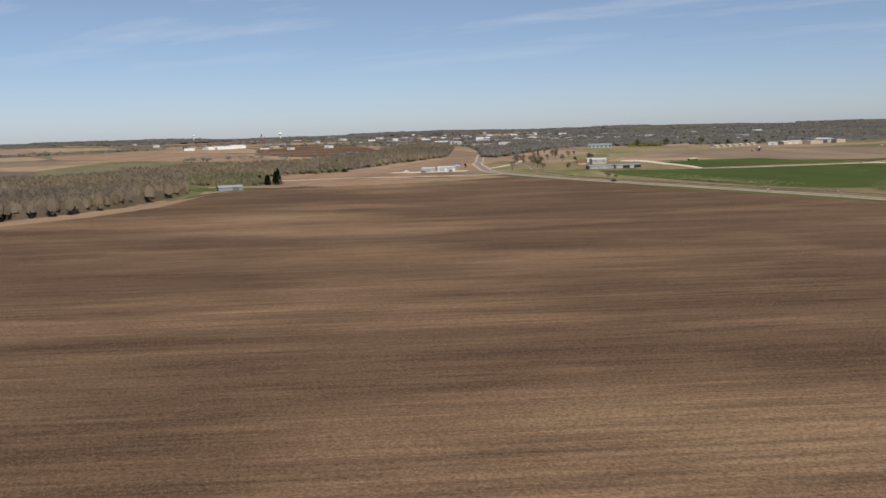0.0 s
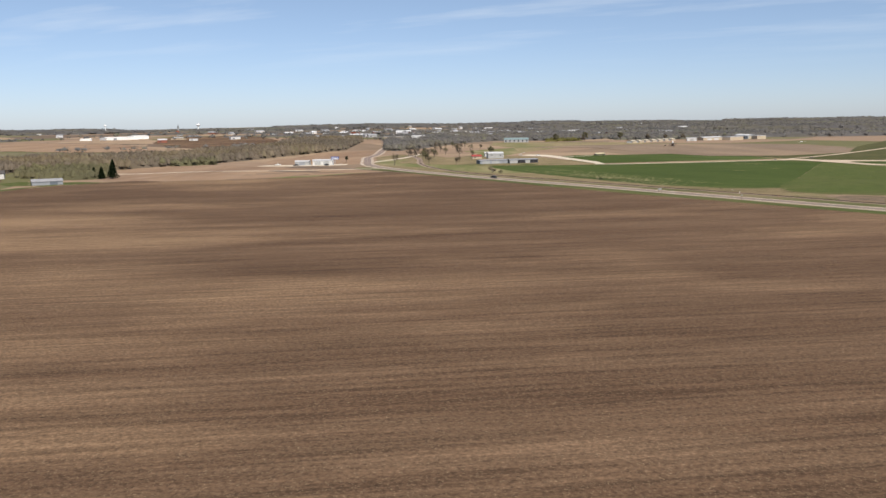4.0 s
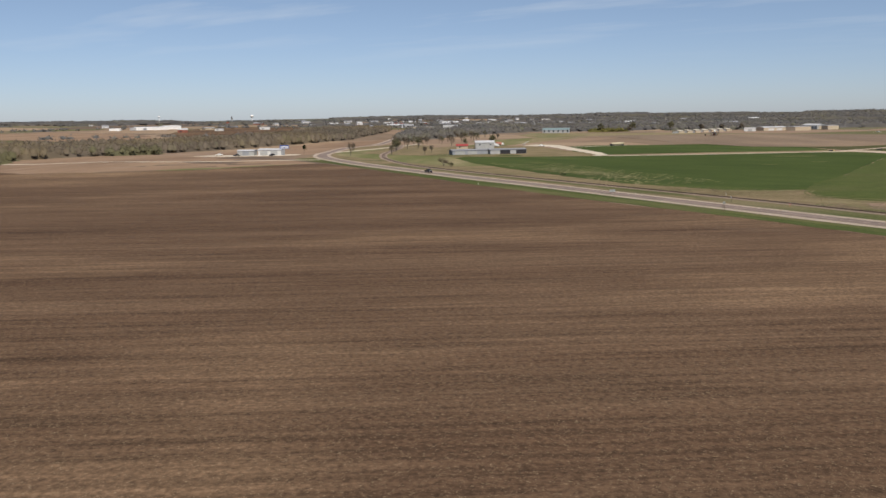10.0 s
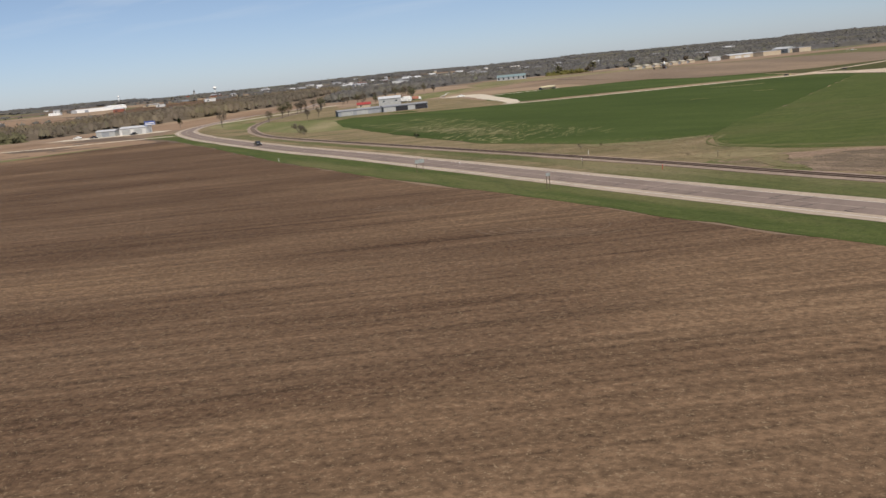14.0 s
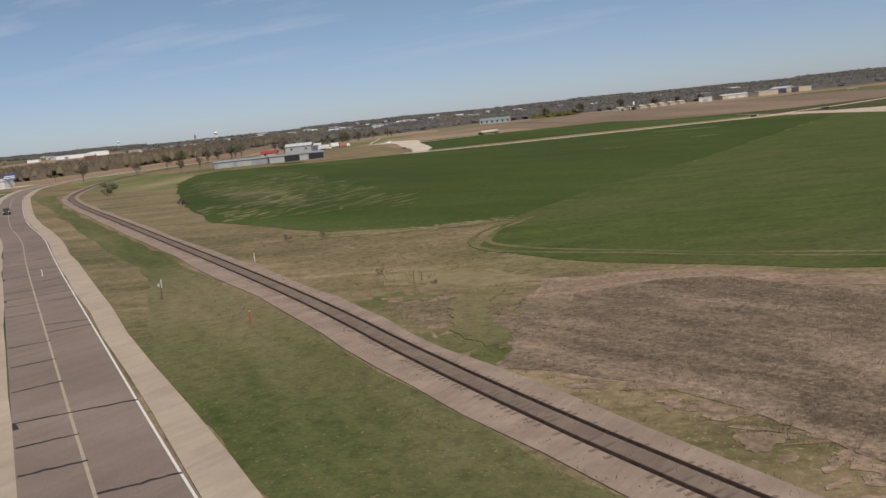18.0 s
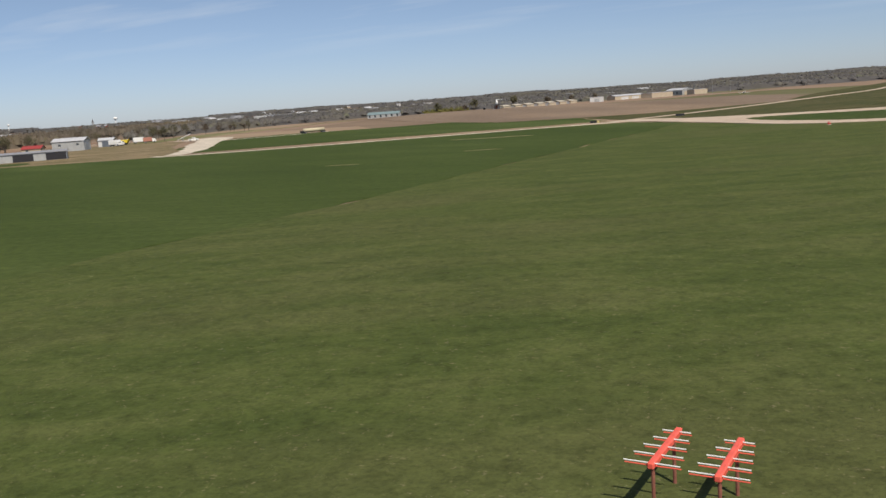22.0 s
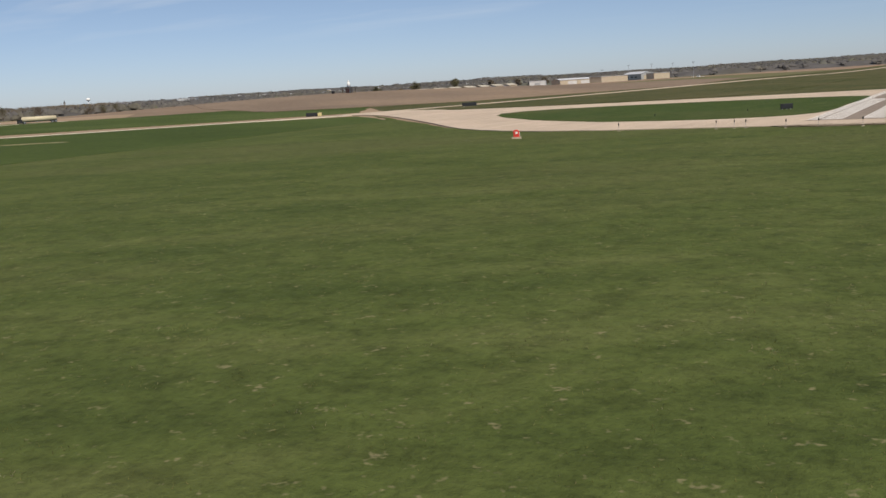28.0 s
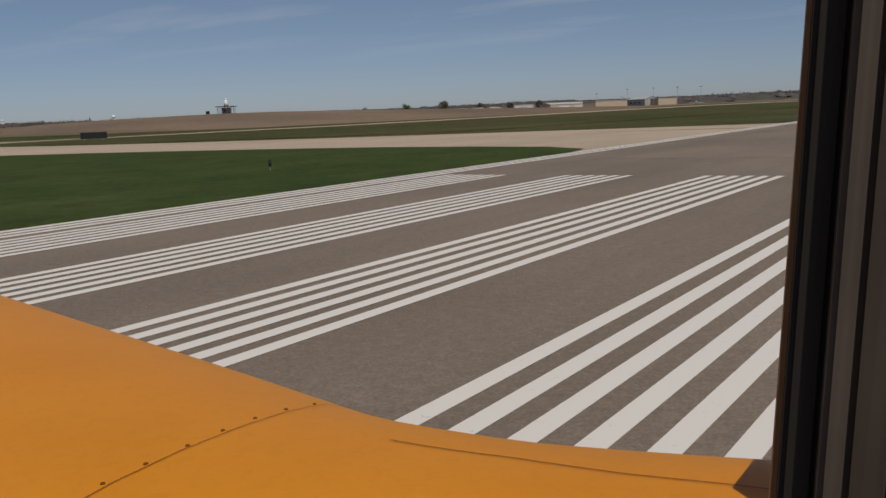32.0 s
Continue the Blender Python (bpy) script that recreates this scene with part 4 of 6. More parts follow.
M_TWIG = foliage("bare_twigs", [(0.0, (0.185, 0.152, 0.118)), (0.4, (0.222, 0.184, 0.144)), (0.7, (0.252, 0.210, 0.164)), (1.0, (0.238, 0.210, 0.146))])
M_TWIG_GREEN = foliage("budding_twigs", [(0.0, (0.165, 0.152, 0.095)), (0.5, (0.198, 0.186, 0.112)), (1.0, (0.228, 0.218, 0.126))])
# bare twigs made greyer and paler: distance haze put into the colour
M_HAZED_WOOD = foliage("hazed_distant_woods", [(0.0, (0.190, 0.182, 0.180)), (0.5, (0.215, 0.205, 0.200)), (0.85, (0.235, 0.222, 0.210)), (1.0, (0.212, 0.218, 0.172))])
M_SPRING = foliage("yellow_green_leaves", [(0.0, (0.15, 0.145, 0.05)), (0.6, (0.21, 0.195, 0.07)), (1.0, (0.26, 0.235, 0.09))])
M_CONIFER = foliage("dark_conifer_needles", [(0.0, (0.012, 0.022, 0.010)), (0.6, (0.022, 0.036, 0.015)), (1.0, (0.035, 0.05, 0.02))])
M_BARK = plain("grey_brown_bark", (0.155, 0.132, 0.108), 0.95, wear=0.4)


def cards(centres, radii, per, size, seed, fall=0.45, up=0.0):
    """Many small leaf or twig pieces round each centre, facing outwards; gives points, faces and the points' normals."""
    g = np.random.default_rng(seed)
    c = np.repeat(np.asarray(centres, float), per, 0)
    r = np.repeat(np.asarray(radii, float), per, 0)
    n = len(c)
    d = g.normal(size=(n, 3))
    d /= np.linalg.norm(d, axis=1)[:, None]
    out = d / np.maximum(r, 0.01)
    out /= np.linalg.norm(out, axis=1)[:, None]
    d *= (g.random(n) ** fall)[:, None]
    p = c + d * r
    a = g.normal(size=(n, 3)) * (1, 1, 1 + up)
    a /= np.linalg.norm(a, axis=1)[:, None]
    b = np.cross(a, g.normal(size=(n, 3)))
    b /= np.linalg.norm(b, axis=1)[:, None]
    # every piece turns its face away from the crown's middle
    b *= np.where((np.cross(a, b) * out).sum(1) < 0, -1.0, 1.0)[:, None]
    s = (size * (0.5 + g.random(n)))[:, None]
    k = 0.6 - 0.2 * up
    v = np.stack([p - a * s, p - b * s * k, p + a * s, p + b * s * k], 1).reshape(-1, 3)
    f = np.arange(4 * n).reshape(-1, 4)
    lean = out + g.normal(0, 0.28, (n, 3))
    lean /= np.linalg.norm(lean, axis=1)[:, None]
    return v, f, np.repeat(lean, 4, 0)


def mesh_of(name, v, f, material, parent=None, label="", normals=None):
    me = bpy.data.meshes.new(name)
    me.from_pydata(v.tolist(), [], f.tolist())
    o = part_of(name, me, material, parent, label, normals is not None)
    if normals is not None:
        me.normals_split_custom_set_from_vertices(normals.tolist())
    return o


def inside(px, py, poly):
    hit = np.zeros(len(px), bool)
    for (x0, y0), (x1, y1) in zip(poly, poly[1:] + poly[:1]):
        cross = ((y0 > py) != (y1 > py)) & (px < (x1 - x0) * (py - y0) / ((y1 - y0) or 1e-9) + x0)
        hit ^= cross
    return hit


def canopy(name, poly, step, tall, material, seed):
    """The closed crown roof of a wood: a lumpy sheet that falls to the ground at its edge. Gives its corner points and faces."""
    g = np.random.default_rng(seed)
    xs, ys = [p[0] for p in poly], [p[1] for p in poly]
    gx, gy = np.arange(min(xs) - step, max(xs) + 2 * step, step), np.arange(min(ys) - step, max(ys) + 2 * step, step)
    px, py = [a.ravel() for a in np.meshgrid(gx, gy)]
    ins = inside(px, py, poly)
    grid = ins.reshape(len(gy), len(gx))
    core = grid.copy()
    core[1:] &= grid[:-1]
    core[:-1] &= grid[1:]
    core[:, 1:] &= grid[:, :-1]
    core[:, :-1] &= grid[:, 1:]
    ins = core.ravel()
    px, py = px + g.uniform(-0.35, 0.35, len(px)) * step, py + g.uniform(-0.35, 0.35, len(py)) * step
    pz = np.array([height(x, y) for x, y in zip(px.tolist(), py.tolist())])
    lump = g.uniform(0.62, 1.0, len(px)) + np.array([0.22 * noise.noise(Vector((x / (9 * step), y / (9 * step), seed))) for x, y in zip(px.tolist(), py.tolist())])
    pz = np.where(ins, pz + tall * lump, pz - 0.5)
    w = len(gx)
    f = []
    for r in range(len(gy) - 1):
        for c in range(w - 1):
            q = (r * w + c, r * w + c + 1, (r + 1) * w + c + 1, (r + 1) * w + c)
            if ins[q[0]] or ins[q[1]] or ins[q[2]] or ins[q[3]]:
                f.append(q)
    used = sorted({i for q in f for i in q})
    at = {i: k for k, i in enumerate(used)}
    return np.stack([px[used], py[used], pz[used]], 1), [tuple(at[i] for i in q) for q in f]


def crowns(cen, rad, seed, fine, under=0.25):
    """A closed, lumpy, uneven crown round each centre; gives points, faces and normals."""
    bm = bmesh.new()
    bmesh.ops.create_icosphere(bm, subdivisions=fine, radius=1)
    t = np.array([v.co[:] for v in bm.verts])
    tf = np.array([[v.index for v in q.verts] for q in bm.faces])
    bm.free()
    g = np.random.default_rng(seed)
    n, m = len(cen), len(t)
    a = g.uniform(0, 2 * math.pi, n)
    tx, ty = t[None, :, 0] * np.cos(a)[:, None] - t[None, :, 1] * np.sin(a)[:, None], t[None, :, 0] * np.sin(a)[:, None] + t[None, :, 1] * np.cos(a)[:, None]
    d = np.stack([tx, ty, np.repeat(t[None, :, 2], n, 0)], 2)
    # flatter below than above
    d[:, :, 2] = np.where(d[:, :, 2] < 0, d[:, :, 2] * under, d[:, :, 2])
    v = cen[:, None, :] + d * rad[:, None, :] * g.uniform(0.72, 1.18, (n, m, 1))
    nr = d / rad[:, None, :]
    nr /= np.linalg.norm(nr, axis=2)[:, :, None]
    nr = nr * 0.45 + np.array((0.0, 0.0, 0.6)) + g.normal(0, 0.12, (n, m, 3))
    nr /= np.linalg.norm(nr, axis=2)[:, :, None]
    f = (tf[None] + (np.arange(n) * m)[:, None, None]).reshape(-1, 3)
    return v.reshape(-1, 3), f, nr.reshape(-1, 3)


def woods(name, poly, spacing, tall, per, size, material, label, seed, spread=0.42, roof=0.5, fine=1, lobes=0):
    """A wood of many trees as one mass: crowns of small twig pieces with uneven tops, over a closed crown roof."""
    g = np.random.default_rng(seed)
    xs, ys = [p[0] for p in poly], [p[1] for p in poly]
    n = int((max(xs) - min(xs)) * (max(ys) - min(ys)) / spacing ** 2)
    px, py = g.uniform(min(xs), max(xs), n), g.uniform(min(ys), max(ys), n)
    keep = inside(px, py, poly)
    px, py = px[keep], py[keep]
    pz = np.array([height(x, y) for x, y in zip(px.tolist(), py.tolist())])
    big = np.array([noise.noise(Vector((x * 0.012, y * 0.012, seed))) for x, y in zip(px.tolist(), py.tolist())])
    h = tall * (g.uniform(0.8 if lobes else 0.7, 1.06, len(px)) + 0.3 * big)
    cen = np.stack([px, py, pz + h * 0.44], 1)
    rad = np.stack([h * spread * g.uniform(0.8, 1.2, len(px)), h * spread * g.uniform(0.8, 1.2, len(px)), h * 0.56], 1)
    # each crown is a cluster of small uneven lobes of twigs
    k = lobes if lobes else 1
    g2 = np.random.default_rng(seed + 3)
    d = g2.normal(size=(len(cen) * k, 3))
    d /= np.linalg.norm(d, axis=1)[:, None]
    lc = np.repeat(cen, k, 0) + d * np.repeat(rad, k, 0) * (0.62 if lobes else 0.0)
    lr = np.repeat(rad, k, 0) * (g2.uniform(0.24, 0.42, (len(lc), 1)) if lobes else 0.74)
    v, f, nr = cards(lc, lr * (1.6 if lobes else 1.45), per // k, size, seed + 1, 0.4 if lobes else 0.22, 1.0 if lobes else 0.0)
    v, f, nr = v.tolist(), f.tolist(), nr.tolist()
    nr = [(0.5 * a, 0.5 * b, 0.5 * c + 0.5) for a, b, c in nr]
    sv, sf, sn = crowns(cen, rad * (0.62, 0.62, 0.82) if lobes else lr, seed + 2, fine, 0.7 if lobes else 0.25)
    f += (sf + len(v)).tolist()
    v += sv.tolist()
    nr += sn.tolist()
    if roof:
        cv, cf = canopy(name, poly, max(spacing * 0.8, 6), tall * roof, material, seed)
        nr += [(0.0, 0.0, 1.0)] * len(cv)
        f += [tuple(i + len(v) for i in q) for q in cf]
        v += cv.tolist()
    me = bpy.data.meshes.new(name)
    me.from_pydata(v, [], f)
    o = part_of(name, me, material, smooth=True)
    me.normals_split_custom_set_from_vertices(nr)
    return tagged(o, label, "woods", kind="stuff")


woods("bare_woods", [(-464, -610), (-462, -558), (-474, -506), (-506, -442), (-540, -398), (-590, -366), (-624, -332), (-665, -310), (-730, -240), (-800, -250), (-810, -420), (-750, -560), (-650, -700), (-540, -760), (-490, -700)],
      6.6, 12.5, 138, 0.38, M_TWIG, "bare grey-brown spring woods at the field's edge", 11, 0.40, 0.5, 1, 6)
woods("bare_woods", [(-720, -260), (-640, -205), (-652, -160), (-655, -90), (-690, 0), (-740, 130), (-780, 330), (-1000, 690), (-1120, 850), (-1260, 840), (-1080, 560), (-930, 330), (-880, 100), (-860, -60), (-900, -200)],
      7.6, 10.5, 84, 0.46, M_TWIG, "bare creekside woods behind the tan field", 12, 0.45, 0.5, 1, 5)
woods("green_thicket", [(-560, -300), (-575, -270), (-640, -215), (-700, -200), (-720, -240), (-660, -300), (-600, -318)], 6.5, 7.5, 110, 0.36, M_TWIG_GREEN, "budding yellow-green thicket at the woods' edge", 13, 0.5, 0.5, 1, 6)
woods("creek_willows", [(-655, -150), (-640, -120), (-628, -90), (-650, -80), (-668, -110)], 7, 9, 120, 0.45, M_TWIG_GREEN, "pale budding trees along the creek", 18, 0.45)
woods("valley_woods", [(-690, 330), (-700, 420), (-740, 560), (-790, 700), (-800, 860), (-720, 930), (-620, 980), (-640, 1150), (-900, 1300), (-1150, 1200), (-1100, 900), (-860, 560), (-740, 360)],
      11, 11, 60, 0.55, M_HAZED_WOOD, "bare woods filling the valley behind the airfield", 15, 0.5)
woods("airfield_woods", [(-600, 960), (-540, 870), (-470, 800), (-380, 860), (-420, 1060), (-560, 1180), (-640, 1150)], 11, 9, 50, 0.6, M_HAZED_WOOD, "bare woods behind the small hangars", 19, 0.5)
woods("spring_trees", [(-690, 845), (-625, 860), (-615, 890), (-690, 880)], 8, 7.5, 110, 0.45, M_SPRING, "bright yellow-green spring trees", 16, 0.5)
woods("airfield_woods", [(-330, 1150), (-100, 1250), (200, 1250), (200, 1420), (-330, 1380)], 13, 8, 50, 0.9, M_HAZED_WOOD, "bare woods beyond the runway's end", 17, 0.55)
g0 = np.random.default_rng(5)
for i in range(44):
    # belts of far woods, spread over the country ahead; close together to the north
    r = 1150 + 2500 * (i / 44) ** 0.95
    a = radians(g0.uniform(3, 34) if i % 5 else g0.uniform(38, 70))
    cx, cy = -math.sin(a) * r, -200 + math.cos(a) * r
    ln, wd, t = r * g0.uniform(0.12, 0.24), r * (g0.uniform(0.03, 0.055) if i % 5 else 0.012), a + radians(g0.uniform(-20, 20))
    ux, uy = math.cos(t), math.sin(t)
    poly = [(cx + ux * ln * p - uy * wd * q, cy + uy * ln * p + ux * wd * q) for p, q in ((-1, -0.4), (-0.4, -1), (0.5, -0.7), (1, -0.2), (0.8, 0.6), (0, 1), (-0.7, 0.7))]
    woods("far_woods", poly, 12 + r * 0.006, 8.5 + r * 0.0006, 20, 0.7 + r * 0.0004, M_HAZED_WOOD, "distant belt of bare grey woods", 30 + i, 0.75, 0.65, 1)
for i in range(26):
    # the wooded skyline
    a0, a1 = radians(-14 + 3.4 * i), radians(-14 + 3.4 * (i + 1.15))
    r0, r1 = 3650 + 200 * math.sin(i * 2.1), 4400
    poly = [(-math.sin(a) * r, -300 + math.cos(a) * r) for a, r in ((a0, r0), (a1, r0), (a1, r1), (a0, r1))]
    woods("skyline_woods", poly, 30, 10 + 3.0 * math.sin(i * 1.3) + 2.5 * math.sin(i * 2.9), 6, 2.2, M_HAZED_WOOD, "low wooded ridge along the skyline", 80 + i, 1.3, 0.8, 1)


def limb(bm, a, d, length, r, depth, rnd, tips):
    """A crooked tapering limb that forks."""
    p = Vector(a)
    d = d.normalized()
    for i in range(3):
        q = p + d * length / 3
        tube(bm, p, q, r * (1 - 0.22 * i), r * (1 - 0.22 * (i + 1)), 5)
        p = q
        d = (d + Vector((rnd.uniform(-1, 1), rnd.uniform(-1, 1), rnd.uniform(-0.3, 0.7))) * 0.22).normalized()
    if depth == 0:
        tips.append(p)
        return
    if depth == 1:
        tips.append(p)
    for _ in range(rnd.randint(2, 3)):
        nd = (d + Vector((rnd.uniform(-1, 1), rnd.uniform(-1, 1), rnd.uniform(-0.2, 0.8))) * 0.75).normalized()
        limb(bm, p, nd, length * rnd.uniform(0.6, 0.8), r * 0.4, depth - 1, rnd, tips)


def tree(x, y, tall, seed, material, label, per=26, size=0.28, name="tree", wide=0.3):
    rnd = random.Random(seed)
    o = thing(name, pose(x, y, height(x, y)), label, "tree")
    bm = bmesh.new()
    tube(bm, (0, 0, -0.2), (0.1, 0, tall * 0.28), tall * 0.026, tall * 0.02, 8)
    part("trunk", bm, M_BARK, o)
    bm = bmesh.new()
    tips = []
    for i in range(8):
        # outer limbs spread low, the inner ones climb
        a, climb = i * 2.4 + rnd.uniform(-0.3, 0.3), i / 7
        out = wide * (2.6 - 2.2 * climb)
        limb(bm, (0.1, 0, tall * (0.20 + 0.08 * climb)), Vector((math.cos(a) * out, math.sin(a) * out, 1)), tall * (0.22 + 0.10 * climb), tall * 0.012, 2, rnd, tips)
    part("limbs", bm, M_BARK, o)
    pts = [(t.x, t.y, t.z) for t in tips]
    v, f, nr = cards(pts, [(tall * 0.13,) * 3] * len(pts), int(per * 1.1), size * 0.46, seed)
    nr = nr * 0.5 + np.array((0.0, 0.0, 0.55))
    mesh_of("crown", v, f, material, o, normals=nr)
    return o


def conifer(x, y, tall, seed):
    rnd = np.random.default_rng(seed)
    o = thing("conifer", pose(x, y, height(x, y)), "dark green conifer beside the farmhouse", "tree", "conifers by the farmhouse")
    bm = bmesh.new()
    tube(bm, (0, 0, -0.2), (0, 0, tall * 0.95), tall * 0.02, 0.03, 7)
    part("trunk", bm, M_BARK, o)
    lv = np.linspace(0.08, 1.0, 26)
    cen = np.stack([0 * lv, 0 * lv, lv * tall], 1)
    rr = (1.05 - lv) ** 0.8 * tall * 0.36 * rnd.uniform(0.85, 1.12, 26)
    v, f, nr = cards(cen, np.stack([rr, rr, 0 * rr + 0.45], 1), 90, 0.36, seed)
    mesh_of("crown", v, f, M_CONIFER, o, normals=nr)


def bush(x, y, tall, seed, material, label, per=22, name="bush"):
    g = np.random.default_rng(seed)
    o = thing(name, pose(x, y, height(x, y)), label, "bush")
    bm = bmesh.new()
    tips = []
    for i in range(9):
        a = g.uniform(0, 6.28)
        p = Vector((math.cos(a) * tall * g.uniform(0.2, 0.55), math.sin(a) * tall * g.uniform(0.2, 0.55), tall * g.uniform(0.55, 0.95)))
        tube(bm, (0, 0, -0.05), p, tall * 0.016, tall * 0.005, 4)
        tips.append((p.x, p.y, p.z * 0.8))
    part("stems", bm, M_BARK, o)
    v, f, nr = cards(tips, [(tall * 0.28,) * 3] * len(tips), per, tall * 0.055, seed)
    mesh_of("crown", v, f, material, o, normals=nr)


tree(-426, -88, 10, 1, M_TWIG, "bare spreading tree inside the road's bend", 34, 0.25)
tree(-398, -76, 7, 2, M_TWIG, "small bare tree by the railway", 26, 0.25)
tree(-376, -66, 6, 3, M_TWIG, "small bare tree by the railway", 26, 0.25)
tree(-383, -48, 6, 4, M_TWIG, "young bare tree near the long shed", 22, 0.22)
tree(-425, -36, 9, 5, M_TWIG_GREEN, "budding tree near the farm sheds", 40, 0.3)
tree(-444, -10, 10, 6, M_TWIG_GREEN, "budding tree near the farm sheds", 40, 0.3)
tree(-456, 20, 10, 7, M_TWIG, "bare tree behind the farm sheds", 30, 0.3)
tree(-440, 130, 9, 8, M_TWIG_GREEN, "budding tree beyond the farm yard", 40, 0.3)
tree(-452, 150, 9, 9, M_TWIG_GREEN, "budding tree beyond the farm yard", 40, 0.3)
tree(-500, -58, 6.5, 10, M_CONIFER, "small dark evergreen by the road's bend", 40, 0.22, wide=0.15)
for i, (x, y, tall) in enumerate(((-671, 867, 13), (-611, 865, 14), (-525, 815, 13), (-470, 800, 9), (-440, 806, 8), (-412, 815, 8), (-590, 800, 8))):
    tree(x, y, tall * 1.12, 20 + i, M_TWIG_GREEN if i in (0, 1, 2) else M_TWIG, "rounded budding tree behind the tilled hill", 70, 0.55, wide=0.5)
rng = random.Random(77)
for i in range(26):
    # scattered trees along the road and beyond the farm
    p = rng.random()
    x, y = -470 - 230 * p + rng.gauss(0, 18), 40 + 470 * p + rng.gauss(0, 30)
    tree(x, y, rng.uniform(6.5, 10.5), 60 + i, M_TWIG_GREEN if i % 3 == 0 else M_TWIG, "scattered bare or budding tree beyond the farm", 26, 0.3, wide=0.36)
for i, (x, y, tall) in enumerate(((-551, -288, 14.5), (-570, -283, 8.5), (-577, -284, 8), (-584, -279, 7.5), (-563, -279, 11.5), (-559, -292, 9))):
    conifer(x, y, tall, 50 + i)
bush(-290, -167, 4.8, 1, M_TWIG, "grey bare thicket by the railway", 40)
bush(-279, -176, 3.2, 2, M_TWIG_GREEN, "budding thicket by the railway", 40)
bush(-189, -217.5, 1.8, 3, M_CONIFER, "small dark bush at the crop's edge")
bush(-193, -212, 1.3, 4, M_TWIG, "low bare bush at the crop's edge")
bush(-104, -267, 1.2, 5, M_TWIG, "low bare bush by the straw litter")
bush(-70, -288, 0.8, 6, M_TWIG, "low bare bush by the railway")
bush(-60.4, -291.5, 0.6, 7, M_TWIG, "low bare bush by the railway")
bush(-100, -264, 1.0, 8, M_TWIG_GREEN, "low bush at the crop's edge")

# ---- farmhouse, plant, town ----
building("farm_barn", -549, -347, 58, 20, 9, 2.6, 1.7, M_GREY_WALL, M_ROOF_GREY, "low grey farm barn with a metal roof", "barn", "", [("s", 4, 0.1, 5, 2.3, M_SHADED_WALL, "door"), ("e", 0, 0.1, 4, 2.3, M_WHITE_WALL, "door")])
building("farmhouse", -650, -318, 50, 13, 9, 4.2, 2.4, M_WHITE_WALL, M_ROOF_DARK, "white farmhouse with a dark roof", "house", "", [("s", -3, 1.2, 1.2, 1.3, M_GLASS_DARK, "window"), ("s", 3, 1.2, 1.2, 1.3, M_GLASS_DARK, "window")])
building("white_plant", -1822, 806, 76, 84, 36, 6, 1.5, M_PLANT, M_PLANT, "long bright white factory among distant fields", "factory", "", [("s", -20, 0.1, 8, 5, M_GREY_WALL, "door")], trim=False)
building("white_plant", -1828, 872, 76, 40, 34, 7.5, 1.8, M_PLANT, M_PLANT, "bright white factory hall with a pitched roof", "factory", "", trim=False)
building("white_plant", -1860, 737, 40, 26, 14, 4.5, 1, M_PLANT, M_PLANT, "small white factory hall", "factory", "", trim=False)
building("green_roof_lodge", -734, 822, 24, 46, 18, 5.0, 3.5, M_LIGHT_WALL, M_ROOF_GREEN, "long building with a pale green pitched roof", "building", "",
         [("s", -20 + 8 * i, 1.5, 2.4, 3.2, M_GLASS_DARK, "window") for i in range(6)], trim=False)
building("school_block", -985, 782, 30, 44, 18, 8, 0, M_TAN_WALL, M_ROOF_WHITE, "flat-roofed tan school block with white roofs", "building", "", [("s", -14 + 7 * i, 3, 4, 2, M_GLASS_DARK, "window") for i in range(5)], trim=False)
building("school_block", -945, 805, 30, 26, 18, 11, 0, M_WHITE_WALL, M_ROOF_WHITE, "white flat-roofed block beside the school", "building", "", trim=False)
building("brick_block", -900, 700, 30, 30, 14, 6, 0, M_TAN_WALL, M_ROOF_GREY, "low tan brick building among trees", "building", "", [("s", -9 + 6 * i, 1.5, 3, 1.6, M_GLASS_DARK, "window") for i in range(4)], trim=False)
rng = random.Random(21)
for i in range(150):
    # houses, sheds and stores of the distant town
    a = radians(rng.uniform(14, 62) if i % 3 == 0 else rng.gauss(36, 6))
    r = rng.uniform(1500, 3500) if i % 3 == 0 else rng.uniform(1600, 2900)
    w, d, h = rng.uniform(10, 34), rng.uniform(9, 16), rng.uniform(3.5, 6.5)
    building("town_house", -math.sin(a) * r, -200 + math.cos(a) * r, rng.uniform(15, 75), w, d, h, rng.choice((0, 0, 2.5, 3.5)), rng.choice((M_WHITE_WALL, M_PLANT, M_LIGHT_WALL, M_TAN_WALL, M_WHITE_WALL, M_RED_BRICK, M_LIGHT_WALL, M_GREY_WALL)),
             rng.choice((M_ROOF_GREY, M_ROOF_GREY, M_ROOF_WHITE, M_ROOF_DARK)), "distant pale house or store of the town", "house", "distant town", [("s", -w * 0.2, 1.5, w * 0.2, 2, M_GLASS_DARK, "window")], trim=False)


def water_tower(x, y, tall, r, label):
    o = thing("water_tower", pose(x, y, height(x, y)), label, "water tower")
    bm = bmesh.new()
    tube(bm, (0, 0, -1), (0, 0, tall - r), r * 0.28, r * 0.22, 14)
    part("stem", bm, M_WHITE, o, smooth=True)
    bm = bmesh.new()
    bmesh.ops.create_uvsphere(bm, u_segments=20, v_segments=12, radius=r)
    bmesh.ops.transform(bm, matrix=Matrix.Translation((0, 0, tall - r * 0.6)) @ Matrix.Diagonal((1, 1, 0.72, 1)), verts=bm.verts[:])
    part("tank", bm, M_WHITE, o, smooth=True)


